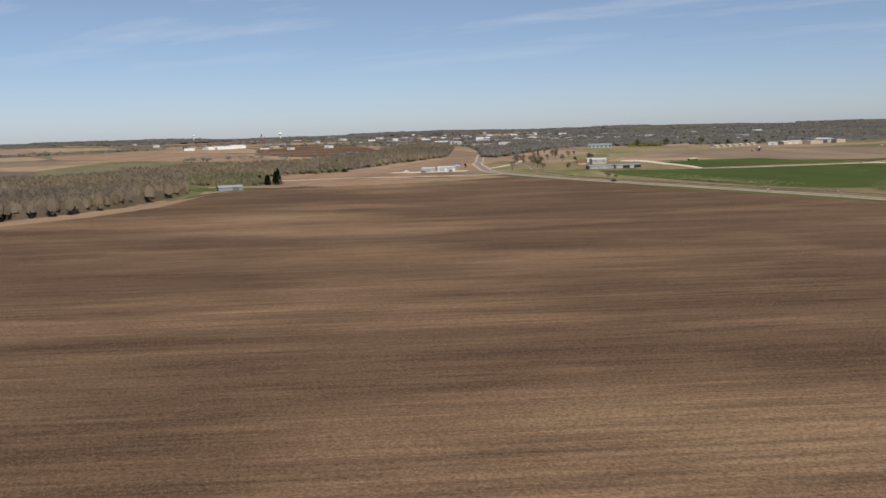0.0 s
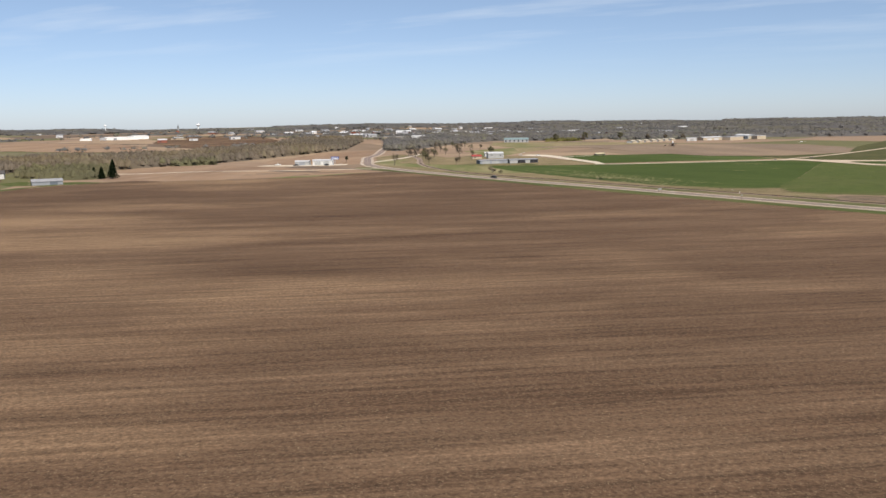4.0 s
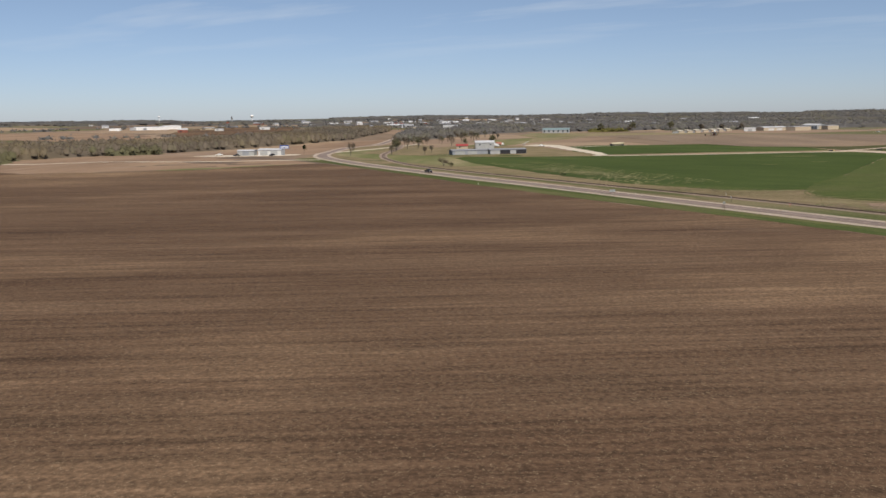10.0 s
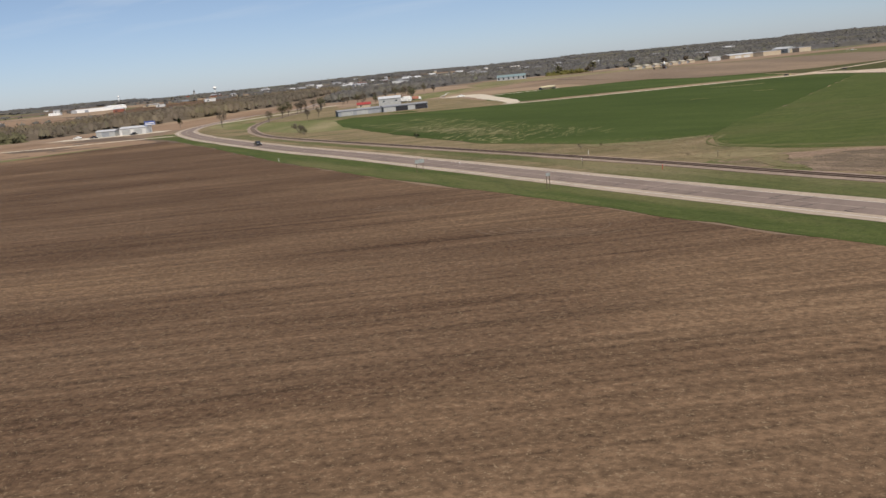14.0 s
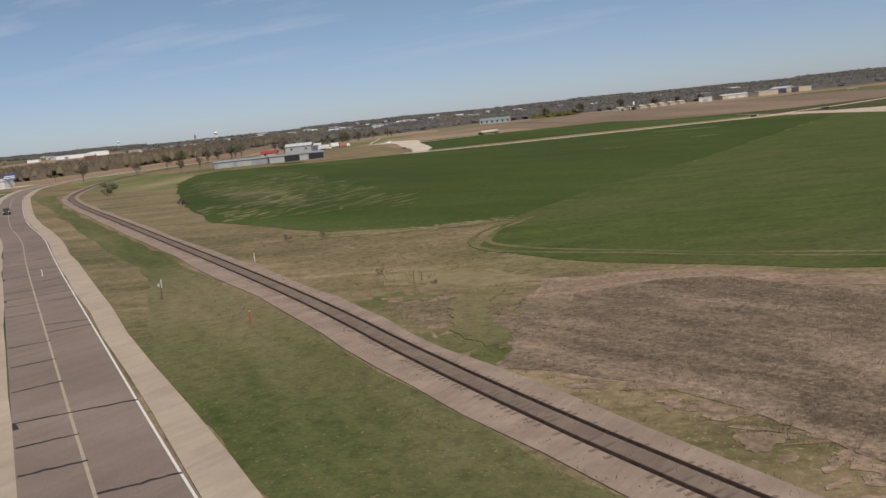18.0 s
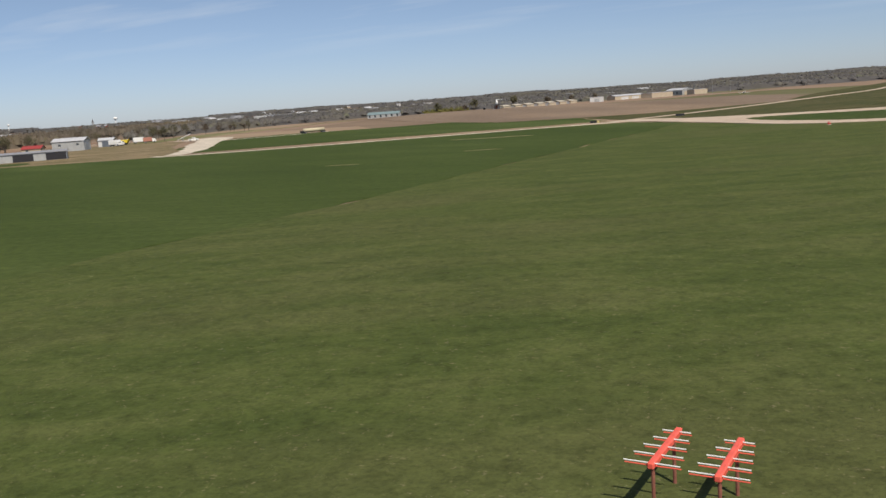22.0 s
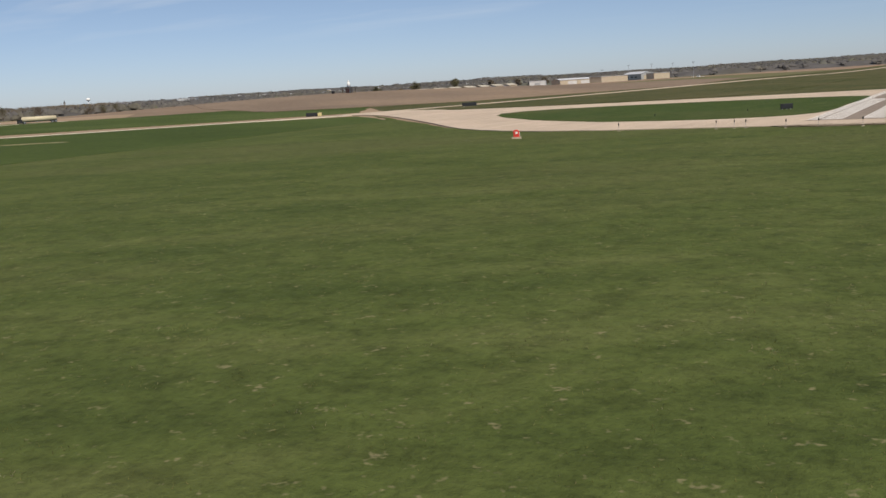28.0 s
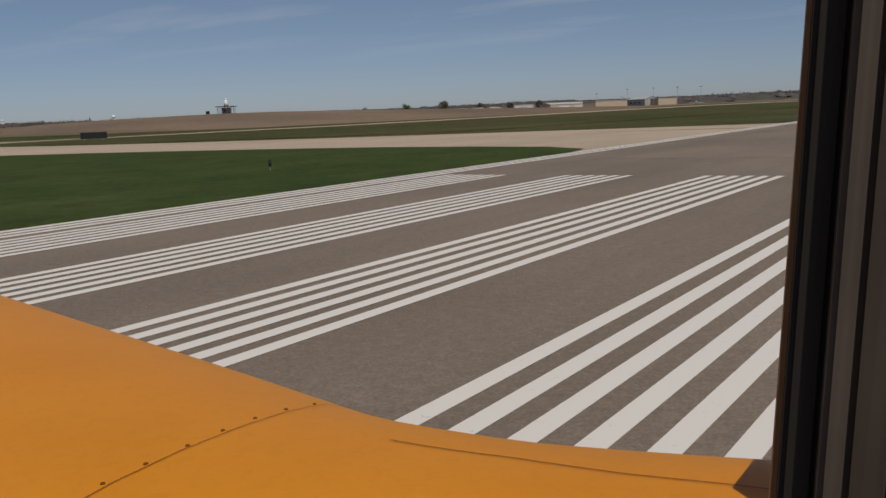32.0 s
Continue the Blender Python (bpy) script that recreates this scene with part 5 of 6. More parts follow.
water_tower(-2900, 2160, 32, 8, "white spheroid water tower on the skyline")
water_tower(-3150, 1870, 34, 5, "slender white water tower on the skyline")
o = thing("church_spire", pose(-2960, 2100, height(-2960, 2100)), "grey church tower with a pointed spire", "church")
part("tower", boxes((0, 0, 9, 6, 6, 20)), M_LIGHT_WALL, o)
bm = bmesh.new()
tube(bm, (0, 0, 19), (0, 0, 31), 3.6, 0.2, 8)
part("spire", bm, M_ROOF_DARK, o)


# ---- vehicles and machines ----
def wheel(parent, x, y, r, w=0.24):
    bm = bmesh.new()
    tube(bm, (x, y - w / 2, r), (x, y + w / 2, r), r, n=16)
    t = part("wheel", bm, M_RUBBER, parent)
    bm = bmesh.new()
    tube(bm, (x, y - w / 2 - 0.015, r), (x, y + w / 2 + 0.015, r), r * 0.55, n=12)
    part("rim", bm, M_STEEL, t)


def profile(outline, half, bevel=0.06):
    """A body from its side outline of (x, z), of the given half width, with softened edges."""
    bm = bmesh.new()
    a = [bm.verts.new((x, -half, z)) for x, z in outline]
    b = [bm.verts.new((x, half, z)) for x, z in outline]
    n = len(outline)
    bm.faces.new(a)
    bm.faces.new(b[::-1])
    for i in range(n):
        bm.faces.new((a[i], b[i], b[(i + 1) % n], a[(i + 1) % n]))
    bmesh.ops.recalc_face_normals(bm, faces=bm.faces[:])
    if bevel:
        bmesh.ops.bevel(bm, geom=bm.edges[:], offset=bevel, segments=2, affect="EDGES")
    return bm


def pickup(x, y, yaw, paint, label, z=0.0):
    o = thing("pickup_truck", pose(x, y, height(x, y) + z, 0, 0, yaw), label, "truck")
    part("body", profile([(-2.7, 0.45), (2.6, 0.45), (2.7, 0.75), (2.6, 1.05), (1.35, 1.15), (-0.7, 1.15), (-2.7, 1.12)], 0.95), paint, o)
    part("cab", profile([(-0.75, 1.1), (1.3, 1.12), (0.7, 1.8), (-0.55, 1.82)], 0.82), paint, o)
    part("window", boxes((0.1, 0, 1.46, 0.9, 1.68, 0.42)), M_GLASS_DARK, o)
    part("windscreen", boxes((0.98, 0, 1.45, 0.12, 1.4, 0.4)), M_GLASS_DARK, o)
    part("bed", boxes((-1.75, 0, 1.14, 1.7, 1.6, 0.06)), M_BLACK, o)
    for wx in (-1.7, 1.75):
        for wy in (-0.85, 0.85):
            wheel(o, wx, wy, 0.38)
    for wy in (-0.7, 0.7):
        part("headlight", boxes((2.69, wy, 0.85, 0.06, 0.3, 0.16)), M_WHITE, o)
    return o


def box_truck(x, y, yaw, paint, label, ln=6.0, hh=2.6):
    o = thing("box_truck", pose(x, y, height(x, y) + 0.16, 0, 0, yaw), label, "truck")
    part("cargo_box", boxes((-0.8, 0, 0.95 + hh / 2, ln, 2.4, hh), bevel=0.04), paint, o)
    part("cab", profile([(ln / 2 - 0.7, 0.5), (ln / 2 + 1.3, 0.5), (ln / 2 + 1.35, 1.4), (ln / 2 + 0.9, 2.4), (ln / 2 - 0.7, 2.5)], 1.05), M_WHITE, o)
    part("windscreen", boxes((ln / 2 + 1.08, 0, 1.9, 0.2, 1.7, 0.6)), M_GLASS_DARK, o)
    part("chassis", boxes((0, 0, 0.75, ln + 1, 0.9, 0.3)), M_BLACK, o)
    for wx in (-ln / 2 + 0.4, ln / 2 + 0.4):
        for wy in (-1.0, 1.0):
            wheel(o, wx, wy, 0.48)
    return o


pickup(-262, -221, -30, M_DARK_CAR, "dark pickup truck on the road", 0.16)
pickup(-368, 93, 40, M_WHITE, "white pickup truck on the farm track", 0.16)
pickup(-540, -110, 20, M_WHITE, "white flatbed truck beside the workshop", 0.1)
pickup(-487, -106, 100, M_DARK_CAR, "dark pickup truck by the workshop doors", 0.1)
pickup(-513, -117, 15, M_DARK_CAR, "dark pickup truck parked at the annex", 0.1)
box_truck(-428, 109, 60, M_WHITE, "white box truck in the farm yard")
box_truck(-419, 108, 50, plain("reddish_truck_paint", (0.40, 0.18, 0.13)), "reddish box truck in the farm yard", 5, 2.2)
box_truck(-404, 72, 20, M_WHITE, "white box trailer truck near the barns", 6, 2.3)
box_truck(-398, 66, 10, M_WHITE, "white delivery truck near the barns", 4.5, 1.8)

o = thing("grain_cart", pose(-418, 90, height(-418, 90) + 0.16, 0, 0, 30), "yellow grain cart beside the small white shed", "machine")
part("hopper", profile([(-2.4, 2.9), (2.4, 2.9), (1.2, 1.0), (-1.2, 1.0)], 1.5), M_YELLOW, o)
part("frame", boxes((0.5, 0, 0.85, 5.5, 0.5, 0.2)), M_BLACK, o)
for wy in (-1.3, 1.3):
    wheel(o, -0.1, wy, 0.75, 0.5)

o = thing("tank_trailer", pose(-315, 130, height(-315, 130) + 0.1, 0, 0, 63), "long pale tank trailer on the dirt track", "trailer")
bm = bmesh.new()
tube(bm, (-6.5, 0, 1.75), (6.0, 0, 1.75), 0.95, n=20)
bmesh.ops.bevel(bm, geom=[e for e in bm.edges if abs(e.verts[0].co.x - e.verts[1].co.x) < 0.01], offset=0.2, segments=2, affect="EDGES")
part("tank", bm, plain("cream_tank_paint", (0.55, 0.48, 0.33)), o, smooth=True)
part("chassis", boxes((0, 0, 0.8, 12.5, 0.8, 0.25)), M_BLACK, o)
part("hitch", boxes((-7.2, 0, 1.0, 1.8, 1.6, 1.3)), M_BLACK, o)
for wx in (-5.6, 4.4, 5.6):
    for wy in (-0.95, 0.95):
        wheel(o, wx, wy, 0.5)
o = thing("auger", pose(-396, 112, height(-396, 112), 0, 0, 50), "grey grain auger tilted on its wheels", "machine")
part("tube", rods(((-3, 0, 0.6), (4.5, 0, 3.6), 0.18)), M_STEEL, o)
part("frame", rods(((0, -0.8, 0.45), (1.5, 0, 2.3), 0.06), ((0, 0.8, 0.45), (1.5, 0, 2.3), 0.06)), M_STEEL, o)
for wy in (-0.8, 0.8):
    wheel(o, 0, wy, 0.45)

# billboard of the workshop: its lettering cannot be read, so it carries plain bars
o = thing("billboard", pose(-488, -92, height(-488, -92) - 0.8, 0, 0, 35), "blue and white billboard on a post above the workshop", "sign")
part("post", rods(((0, 0.15, -0.2), (0, 0.15, 6.2), 0.2)), M_STEEL, o)
part("panel", boxes((0, 0, 7.1, 7.0, 0.25, 2.6), bevel=0.03), M_BLUE, o)
part("lettering_bar", boxes((0, -0.14, 7.2, 5.8, 0.03, 0.5)), M_WHITE, o)
part("lettering_bar", boxes((0, -0.14, 6.3, 6.4, 0.03, 0.45)), M_WHITE, o)

# ---- roadside signs and posts ----
def road_sign(name, x, y, yaw, w, h, low, mat, label, legs=2, diamond=False):
    o = thing(name, pose(x, y, height(x, y) + 0.06, 0, 0, yaw), label, "sign")
    for i in range(legs):
        lx = 0 if legs == 1 else (i - 0.5) * w * 0.7
        part("post", boxes((lx, 0.06, (low + h * 0.9) / 2 - 0.15, 0.09, 0.09, low + h * 0.9 + 0.3)), M_WOOD, o)
    if diamond:
        bm = bmesh.new()
        tri = [bm.verts.new(p) for p in ((-w / 2, -0.02, low + h), (w / 2, -0.02, low + h / 2), (-w / 2, -0.02, low))]
        bm.faces.new(tri)
        r = bmesh.ops.extrude_face_region(bm, geom=bm.faces[:])
        bmesh.ops.translate(bm, vec=(0, 0.03, 0), verts=[v for v in r["geom"] if isinstance(v, bmesh.types.BMVert)])
        bmesh.ops.recalc_face_normals(bm, faces=bm.faces[:])
        part("panel", bm, mat, o)
    else:
        part("panel", boxes((0, -0.01, low + h / 2, w, 0.04, h), bevel=0.01), mat, o)
    return o


M_SIGN_BACK = plain("dull_aluminium", (0.36, 0.38, 0.37), 0.5, 0.4)
road_sign("road_sign", -126, -305, 62, 2.4, 0.8, 2.0, M_SIGN_BACK, "wide grey-backed road sign on two posts")
road_sign("road_sign", -80.5, -330.5, 62, 0.9, 0.55, 2.3, M_SIGN_BACK, "tall grey-backed road sign on two posts")
road_sign("pennant_sign", -87, -302.5, -60, 1.2, 1.0, 1.1, M_WHITE, "pale triangular pennant sign on one post", 1, True)
for x, y, m in ((-68, -308, M_RED), (-197, -277, M_WHITE), (-122, -294.5, M_WHITE), (-95, -282, M_WHITE), (-63, -290, M_WOOD)):
    o = thing("marker_post", pose(x, y, height(x, y) + 0.05), "short painted marker post in the grass", "post", "marker posts")
    part("shaft", rods(((0, 0, -0.2), (0, 0, 1.0), 0.045), n=6), m, o)
    part("cap", rods(((0, 0, 1.0), (0, 0, 1.05), 0.055), n=6), M_WHITE, o)

# ---- the aid station on the hill ----
vz = height(-284, 289) + 0.1
o = thing("beacon_station", pose(-284, 289, vz), "navigation beacon: white cone over a round dark roof on posts", "beacon station")
part("cabin", boxes((0, 0, 1.2, 2.6, 2.6, 2.4)), M_LIGHT_WALL, o)
part("door", boxes((0.5, -1.32, 1.05, 0.9, 0.06, 2.0)), M_RED_BRICK, o)
part("cabin_panel", boxes((-0.75, -1.32, 1.1, 0.7, 0.05, 1.9)), M_RED_BRICK, o)
bm = bmesh.new()
tube(bm, (0, 0, 2.75), (0, 0, 2.95), 4.6, n=28)
part("roof_disc", bm, M_BLACK, o)
for i in range(8):
    a = i * math.pi / 4 + 0.2
    part("post", rods(((3.6 * math.cos(a), 3.6 * math.sin(a), -0.3), (3.6 * math.cos(a), 3.6 * math.sin(a), 2.8), 0.09)), M_WOOD, o)
bm = bmesh.new()
tube(bm, (0, 0, 2.95), (0, 0, 5.6), 1.0, 0.5, 20)
tube(bm, (0, 0, 5.6), (0, 0, 6.3), 0.5, 0.1, 20)
part("cone", bm, M_WHITE, o, "white antenna cone", smooth=True)
o = thing("equipment_box", pose(-292, 286, height(-292, 286) + 0.1), "small dark equipment box on the hill", "box")
part("case", boxes((0, 0, 0.6, 1.3, 1.0, 1.2), bevel=0.04), M_BLACK, o)
part("lid", boxes((0, 0, 1.23, 1.4, 1.1, 0.06)), M_STEEL, o)

# ---- lamp masts by the hangars ----
for i, (x, y, tall) in enumerate(((-314, 730, 11.4), (-292, 742, 14.2), (-272, 749, 14.2), (-254, 756, 14.0), (-236, 761, 13.7))):
    o = thing("lamp_mast", pose(x, y, height(x, y)), "tall thin floodlight mast by the hangars", "lamp", "floodlight masts")
    part("mast", rods(((0, 0, -0.3), (0, 0, tall), 0.11)), M_STEEL, o)
    part("crossarm", boxes((0, 0, tall - 0.2, 1.4, 0.1, 0.1)), M_STEEL, o)
    for dx in (-0.5, 0.5):
        part("lamp_head", boxes((dx, -0.1, tall + 0.05, 0.6, 0.4, 0.5), bevel=0.04), M_BLACK, o)

# a small parked aeroplane by the hangars
o = thing("parked_aeroplane", pose(-188, 600, height(-188, 600) + 0.05, 0, 0, 115), "small white aeroplane parked by the hangars", "aeroplane")
bm = bmesh.new()
tube(bm, (0, 0, 1.3), (2.2, 0, 1.2), 0.6, 0.4, 12)
tube(bm, (0, 0, 1.3), (-4.8, 0, 1.45), 0.6, 0.15, 12)
part("fuselage", bm, M_WHITE, o, smooth=True)
part("wing", boxes((0.2, 0, 1.0, 1.5, 10, 0.16), bevel=0.05), M_WHITE, o)
part("tailplane", boxes((-4.5, 0, 1.5, 0.8, 3.2, 0.08)), M_WHITE, o)
part("fin", profile([(-5.0, 1.5), (-4.0, 1.5), (-4.7, 2.9), (-5.2, 2.9)], 0.06, 0.02), M_WHITE, o)
for wx, wy in ((-0.2, -1.2), (-0.2, 1.2), (1.7, 0)):
    wheel(o, wx, wy, 0.25, 0.14)
    part("leg", rods(((wx, wy, 0.25), (wx * 0.9, wy * 0.6, 1.1), 0.05)), M_STEEL, o)

# ---- airfield signs, lights and markers ----
def airfield_sign(x, y, yaw, w, label, yellow=False):
    o = thing("airfield_sign", pose(x, y, height(x, y) + 0.1, 0, 0, yaw), label, "sign", "airfield signs")
    hh = 0.6 if w < 2 else 0.86
    part("panel", boxes((0, 0, 0.19 + hh / 2, w, 0.22, hh), bevel=0.03), M_BLACK, o)
    for i in range(3):
        part("leg", boxes(((i - 1) * w * 0.38, 0, 0.08, 0.08, 0.08, 0.3)), M_STEEL, o)
    part("base", boxes((0, 0, 0.0, w + 0.3, 0.7, 0.14)), M_CONC_PAD, o)
    for s in (-1, 1):
        part("end_cap", boxes((s * (w / 2 + 0.03), 0, 0.19 + hh / 2, 0.06, 0.26, hh + 0.03)), M_BLACK, o)
    if yellow:
        part("face_panel", boxes((w * 0.36, -0.125, 0.62, w * 0.26, 0.03, 0.8)), plain("faded_yellow_panel", (0.55, 0.46, 0.22)), o)


airfield_sign(-21.2, 23.1, 33, 1.3, "back of a black airfield sign in the grass island")
airfield_sign(-108, 101, 33, 3.4, "back of a wide black airfield sign by the taxiway")
airfield_sign(-133, 72.5, 33, 3.6, "black airfield sign with a faded yellow panel", True)


def edge_light(x, y, label, tall=0.72, pad=True):
    o = thing("edge_light", pose(x, y, height(x, y) + 0.12), label, "light", "threshold lights")
    part("stake", rods(((0, 0, -0.1), (0, 0, tall - 0.16), 0.013)), M_STEEL, o)
    bm = bmesh.new()
    tube(bm, (0, 0, tall - 0.2), (0, 0, tall - 0.14), 0.03, 0.055, 12)
    tube(bm, (0, 0, tall - 0.14), (0, 0, tall), 0.055, 0.052, 12)
    tube(bm, (0, 0, tall), (0, 0, tall + 0.04), 0.052, 0.03, 12)
    part("lamp_head", bm, M_BLACK, o, smooth=True)
    if pad:
        bm = bmesh.new()
        tube(bm, (0, 0, -0.05), (0, 0, 0.02), 0.15, 0.13, 12)
        part("base_pad", bm, M_CONC_PAD, o)


for x, y in ((-9.4, -9.7), (-12.9, -8.9), (-15.4, -9.6), (-19.0, -8.3), (-20.0, -8.3), (-21.6, -8.3), (-30.8, -8.2)):
    edge_light(x, y, "black threshold light on a thin stake with a pale pad")
for x, y in ((-35, 16), (-25, 20), (-22, 47)):
    edge_light(x, y, "small dark taxiway light in the grass", 0.4, False)

o = thing("red_marker", pose(-38.6, -14.4, height(-38.6, -14.4) + 0.1, 0, 0, 25), "red and white box marker in the mown grass", "marker")
part("housing", profile([(-0.28, 0.15), (0.28, 0.15), (0.28, 0.66), (0.08, 0.84), (-0.28, 0.76)], 0.3, 0.03), M_RED, o)
part("lens", boxes((0.02, -0.31, 0.55, 0.2, 0.04, 0.22)), M_WHITE, o)
part("side_panel", boxes((0.29, 0, 0.42, 0.03, 0.4, 0.4)), M_WHITE, o)
part("base", boxes((0, 0, 0.05, 0.9, 0.7, 0.2)), M_CONC_PAD, o)


def comb_antenna(x, y):
    """A log-periodic antenna: a red boom with pale rods, longest at its tail, on two posts."""
    o = thing("comb_antenna", pose(x, y, height(x, y) + 0.1), "coral-red comb antenna with pale rods on posts", "antenna", "comb antennas")
    part("boom", boxes((0, 0, 1.55, 0.22, 3.1, 0.22), bevel=0.04), M_CORAL, o)
    for i in range(5):
        yy, half = -1.42 + i * 0.67, 0.86 - 0.10 * i
        for j, dz in enumerate((0.06, -0.06)):
            part("rod", rods(((-half, yy + j * 0.1, 1.55 + dz), (half, yy + j * 0.1, 1.55 + dz), 0.022), n=6), M_WHITE if j == 0 else M_CORAL, o)
    for yy in (-1.3, 0.9):
        part("post", rods(((0, yy, -0.2), (0, yy, 1.45), 0.06)), M_RED_BRICK, o)


for x, y in ((-16.0, -231.6), (-14.0, -231.8)):
    comb_antenna(x, y)

# ---- the aeroplane that carries the camera, standing where its landing roll ends ----
def glossy_yellow():
    k = Nodes("yellow_aircraft_paint", 0.45, 0, 0.2)
    v = k.coords()
    a, b = k.noise(v, 1.6, 4), k.noise(v, 30, 5, 0.7)
    c = k.ramp(a, [(0.3, (0.66, 0.245, 0.010)), (0.7, (0.72, 0.275, 0.014))])
    k.colour(k.mix(c, k.ramp(b, [(0.25, grey(0.86)), (0.5, grey(1.0))]), 0.5, "MULTIPLY"))
    k.bump(a, 0.05, 0.01)
    return k.m


M_WING = glossy_yellow()
M_SEAM = plain("dark_seam", (0.16, 0.055, 0.006), 0.7)
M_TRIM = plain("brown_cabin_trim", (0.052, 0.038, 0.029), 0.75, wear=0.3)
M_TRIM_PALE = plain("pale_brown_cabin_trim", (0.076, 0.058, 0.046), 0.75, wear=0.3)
M_SEAL = plain("black_window_seal", (0.018, 0.014, 0.012), 0.8)
M_EDGE = plain("amber_window_edge", (0.20, 0.095, 0.035), 0.5)
plane = thing("aeroplane", pose(-0.583, 25.336, 0.0), "yellow low-wing aeroplane on its wheel, wing and cabin window post", "aeroplane")
FOIL = [(0.0, 0.0), (0.006, 0.020), (0.018, 0.036), (0.04, 0.051), (0.075, 0.064), (0.12, 0.075), (0.18, 0.084), (0.26, 0.090), (0.36, 0.091), (0.50, 0.083), (0.65, 0.066), (0.80, 0.042), (1.0, 0.0),
        (0.8, -0.022), (0.5, -0.045), (0.2, -0.052), (0.04, -0.034), (0.012, -0.018)]
# the leading edge: swept panel, a shallow notch, and the root fillet running forward
EDGE = [(-5.3, 2.565), (-4.163, 2.327), (-2.958, 2.081), (-2.207, 1.929), (-1.849, 1.857), (-1.583, 1.801), (-1.40, 1.745), (-1.255, 1.706), (-1.154, 1.711), (-1.013, 1.739), (-0.882, 1.774), (-0.643, 1.851),
        (-0.43, 1.921), (0.3, 2.12)]


def lead_at(x):
    return float(np.interp(x, [p[0] for p in EDGE], [p[1] for p in EDGE]))


def loft(rings, closed_ends=True):
    bm = bmesh.new()
    vs = [[bm.verts.new(p) for p in r] for r in rings]
    n = len(rings[0])
    for a, b in zip(vs, vs[1:]):
        for i in range(n):
            bm.faces.new((a[i], a[(i + 1) % n], b[(i + 1) % n], b[i]))
    if closed_ends:
        bm.faces.new(vs[0][::-1])
        bm.faces.new(vs[-1])
    bmesh.ops.recalc_face_normals(bm, faces=bm.faces[:])
    return bm


CHORD, WING_Z = 1.7, 0.858


def wing_ring(x):
    # the notch smooths out behind the leading edge
    far = 0.5 * (lead_at(x - 0.35) + lead_at(x + 0.35))
    ring = []
    for u, w in FOIL:
        k = min(1.0, u / 0.12)
        ring.append((x, lead_at(x) * (1 - k) + far * k - u * CHORD, WING_Z + w * CHORD))
    return ring


def steps(a, b, n):
    return np.linspace(a, b, n).tolist()


part("wing_panel", loft([wing_ring(x) for x in steps(-5.3, -2.0, 12) + steps(-1.9, 0.3, 45)]), M_WING, plane, smooth=True)


def top_of(x, y):
    far = 0.5 * (lead_at(x - 0.35) + lead_at(x + 0.35))
    u = (far - y) / CHORD
    if u < 0.12:
        u = (lead_at(x) - y) / (CHORD - (far - lead_at(x)) / 0.12)
    u = min(1, max(0, u))
    return WING_Z + CHORD * float(np.interp(u, [p[0] for p in FOIL[:13]], [p[1] for p in FOIL[:13]]))


def seam(points, width):
    bm = bmesh.new()
    prev = None
    for (x0, y0, z0), (x1, y1, z1) in zip(points, points[1:]):
        d = Vector((x1 - x0, y1 - y0, 0)).normalized()
        n = Vector((-d.y, d.x, 0)) * width
        pair = [bm.verts.new(Vector((x0, y0, z0 + 0.003)) + n), bm.verts.new(Vector((x0, y0, z0 + 0.003)) - n)]
        if prev:
            bm.faces.new((prev[0], pair[0], pair[1], prev[1]))
        prev = pair
    return bm


def on_wing(pts, n):
    at = steps(0, len(pts) - 1, n)
    xy = [(float(np.interp(t, range(len(pts)), [p[0] for p in pts])), float(np.interp(t, range(len(pts)), [p[1] for p in pts]))) for t in at]
    return [(x, y, top_of(x, y)) for x, y in xy]


SEAM = on_wing([(-1.46, 0.80), (-1.464, 0.946), (-1.471, 1.008), (-1.466, 1.141), (-1.462, 1.293), (-1.461, 1.468), (-1.463, 1.588), (-1.475, 1.664), (-1.487, 1.720), (-1.49, 1.76)], 40)
part("panel_seam", seam(SEAM, 0.0014), M_SEAM, plane)
for x, y in ((-1.488, 0.997), (-1.483, 1.095), (-1.478, 1.199), (-1.482, 1.302), (-1.487, 1.405), (-1.487, 1.506), (-1.489, 1.609)):
    z = top_of(x, y)
    bm = bmesh.new()
    tube(bm, (x, y, z - 0.002), (x, y, z + 0.003), 0.006, 0.0045, 12)
    part("rivet", bm, M_SEAM, plane)
part("panel_seam", seam(on_wing([(-1.123, 1.441), (-1.047, 1.447), (-0.975, 1.456), (-0.855, 1.478), (-0.736, 1.490), (-0.626, 1.503), (-0.525, 1.525), (-0.429, 1.547), (-0.2, 1.575)], 30), 0.0016), M_SEAM, plane)
# nose cover ahead of the cabin, unseen; added and sized to shade the wing's root
cowl = []
for y, k in ((1.45, 0.98), (1.9, 0.98), (2.6, 0.86), (3.0, 0.6)):
    cowl.append([(0.36 + 0.70 * k * math.cos(t), y, 1.10 + 0.40 * k * math.sin(t)) for t in np.linspace(0, 2 * math.pi, 25)[:-1].tolist()])
part("unseen_cowling", loft(cowl), M_WING, plane, smooth=True)
part("gear_leg", rods(((-1.62, 1.0, 0.28), (-1.62, 1.0, 0.84), 0.05)), M_STEEL, plane)
wheel(plane, -1.62, 1.0, 0.24, 0.16)


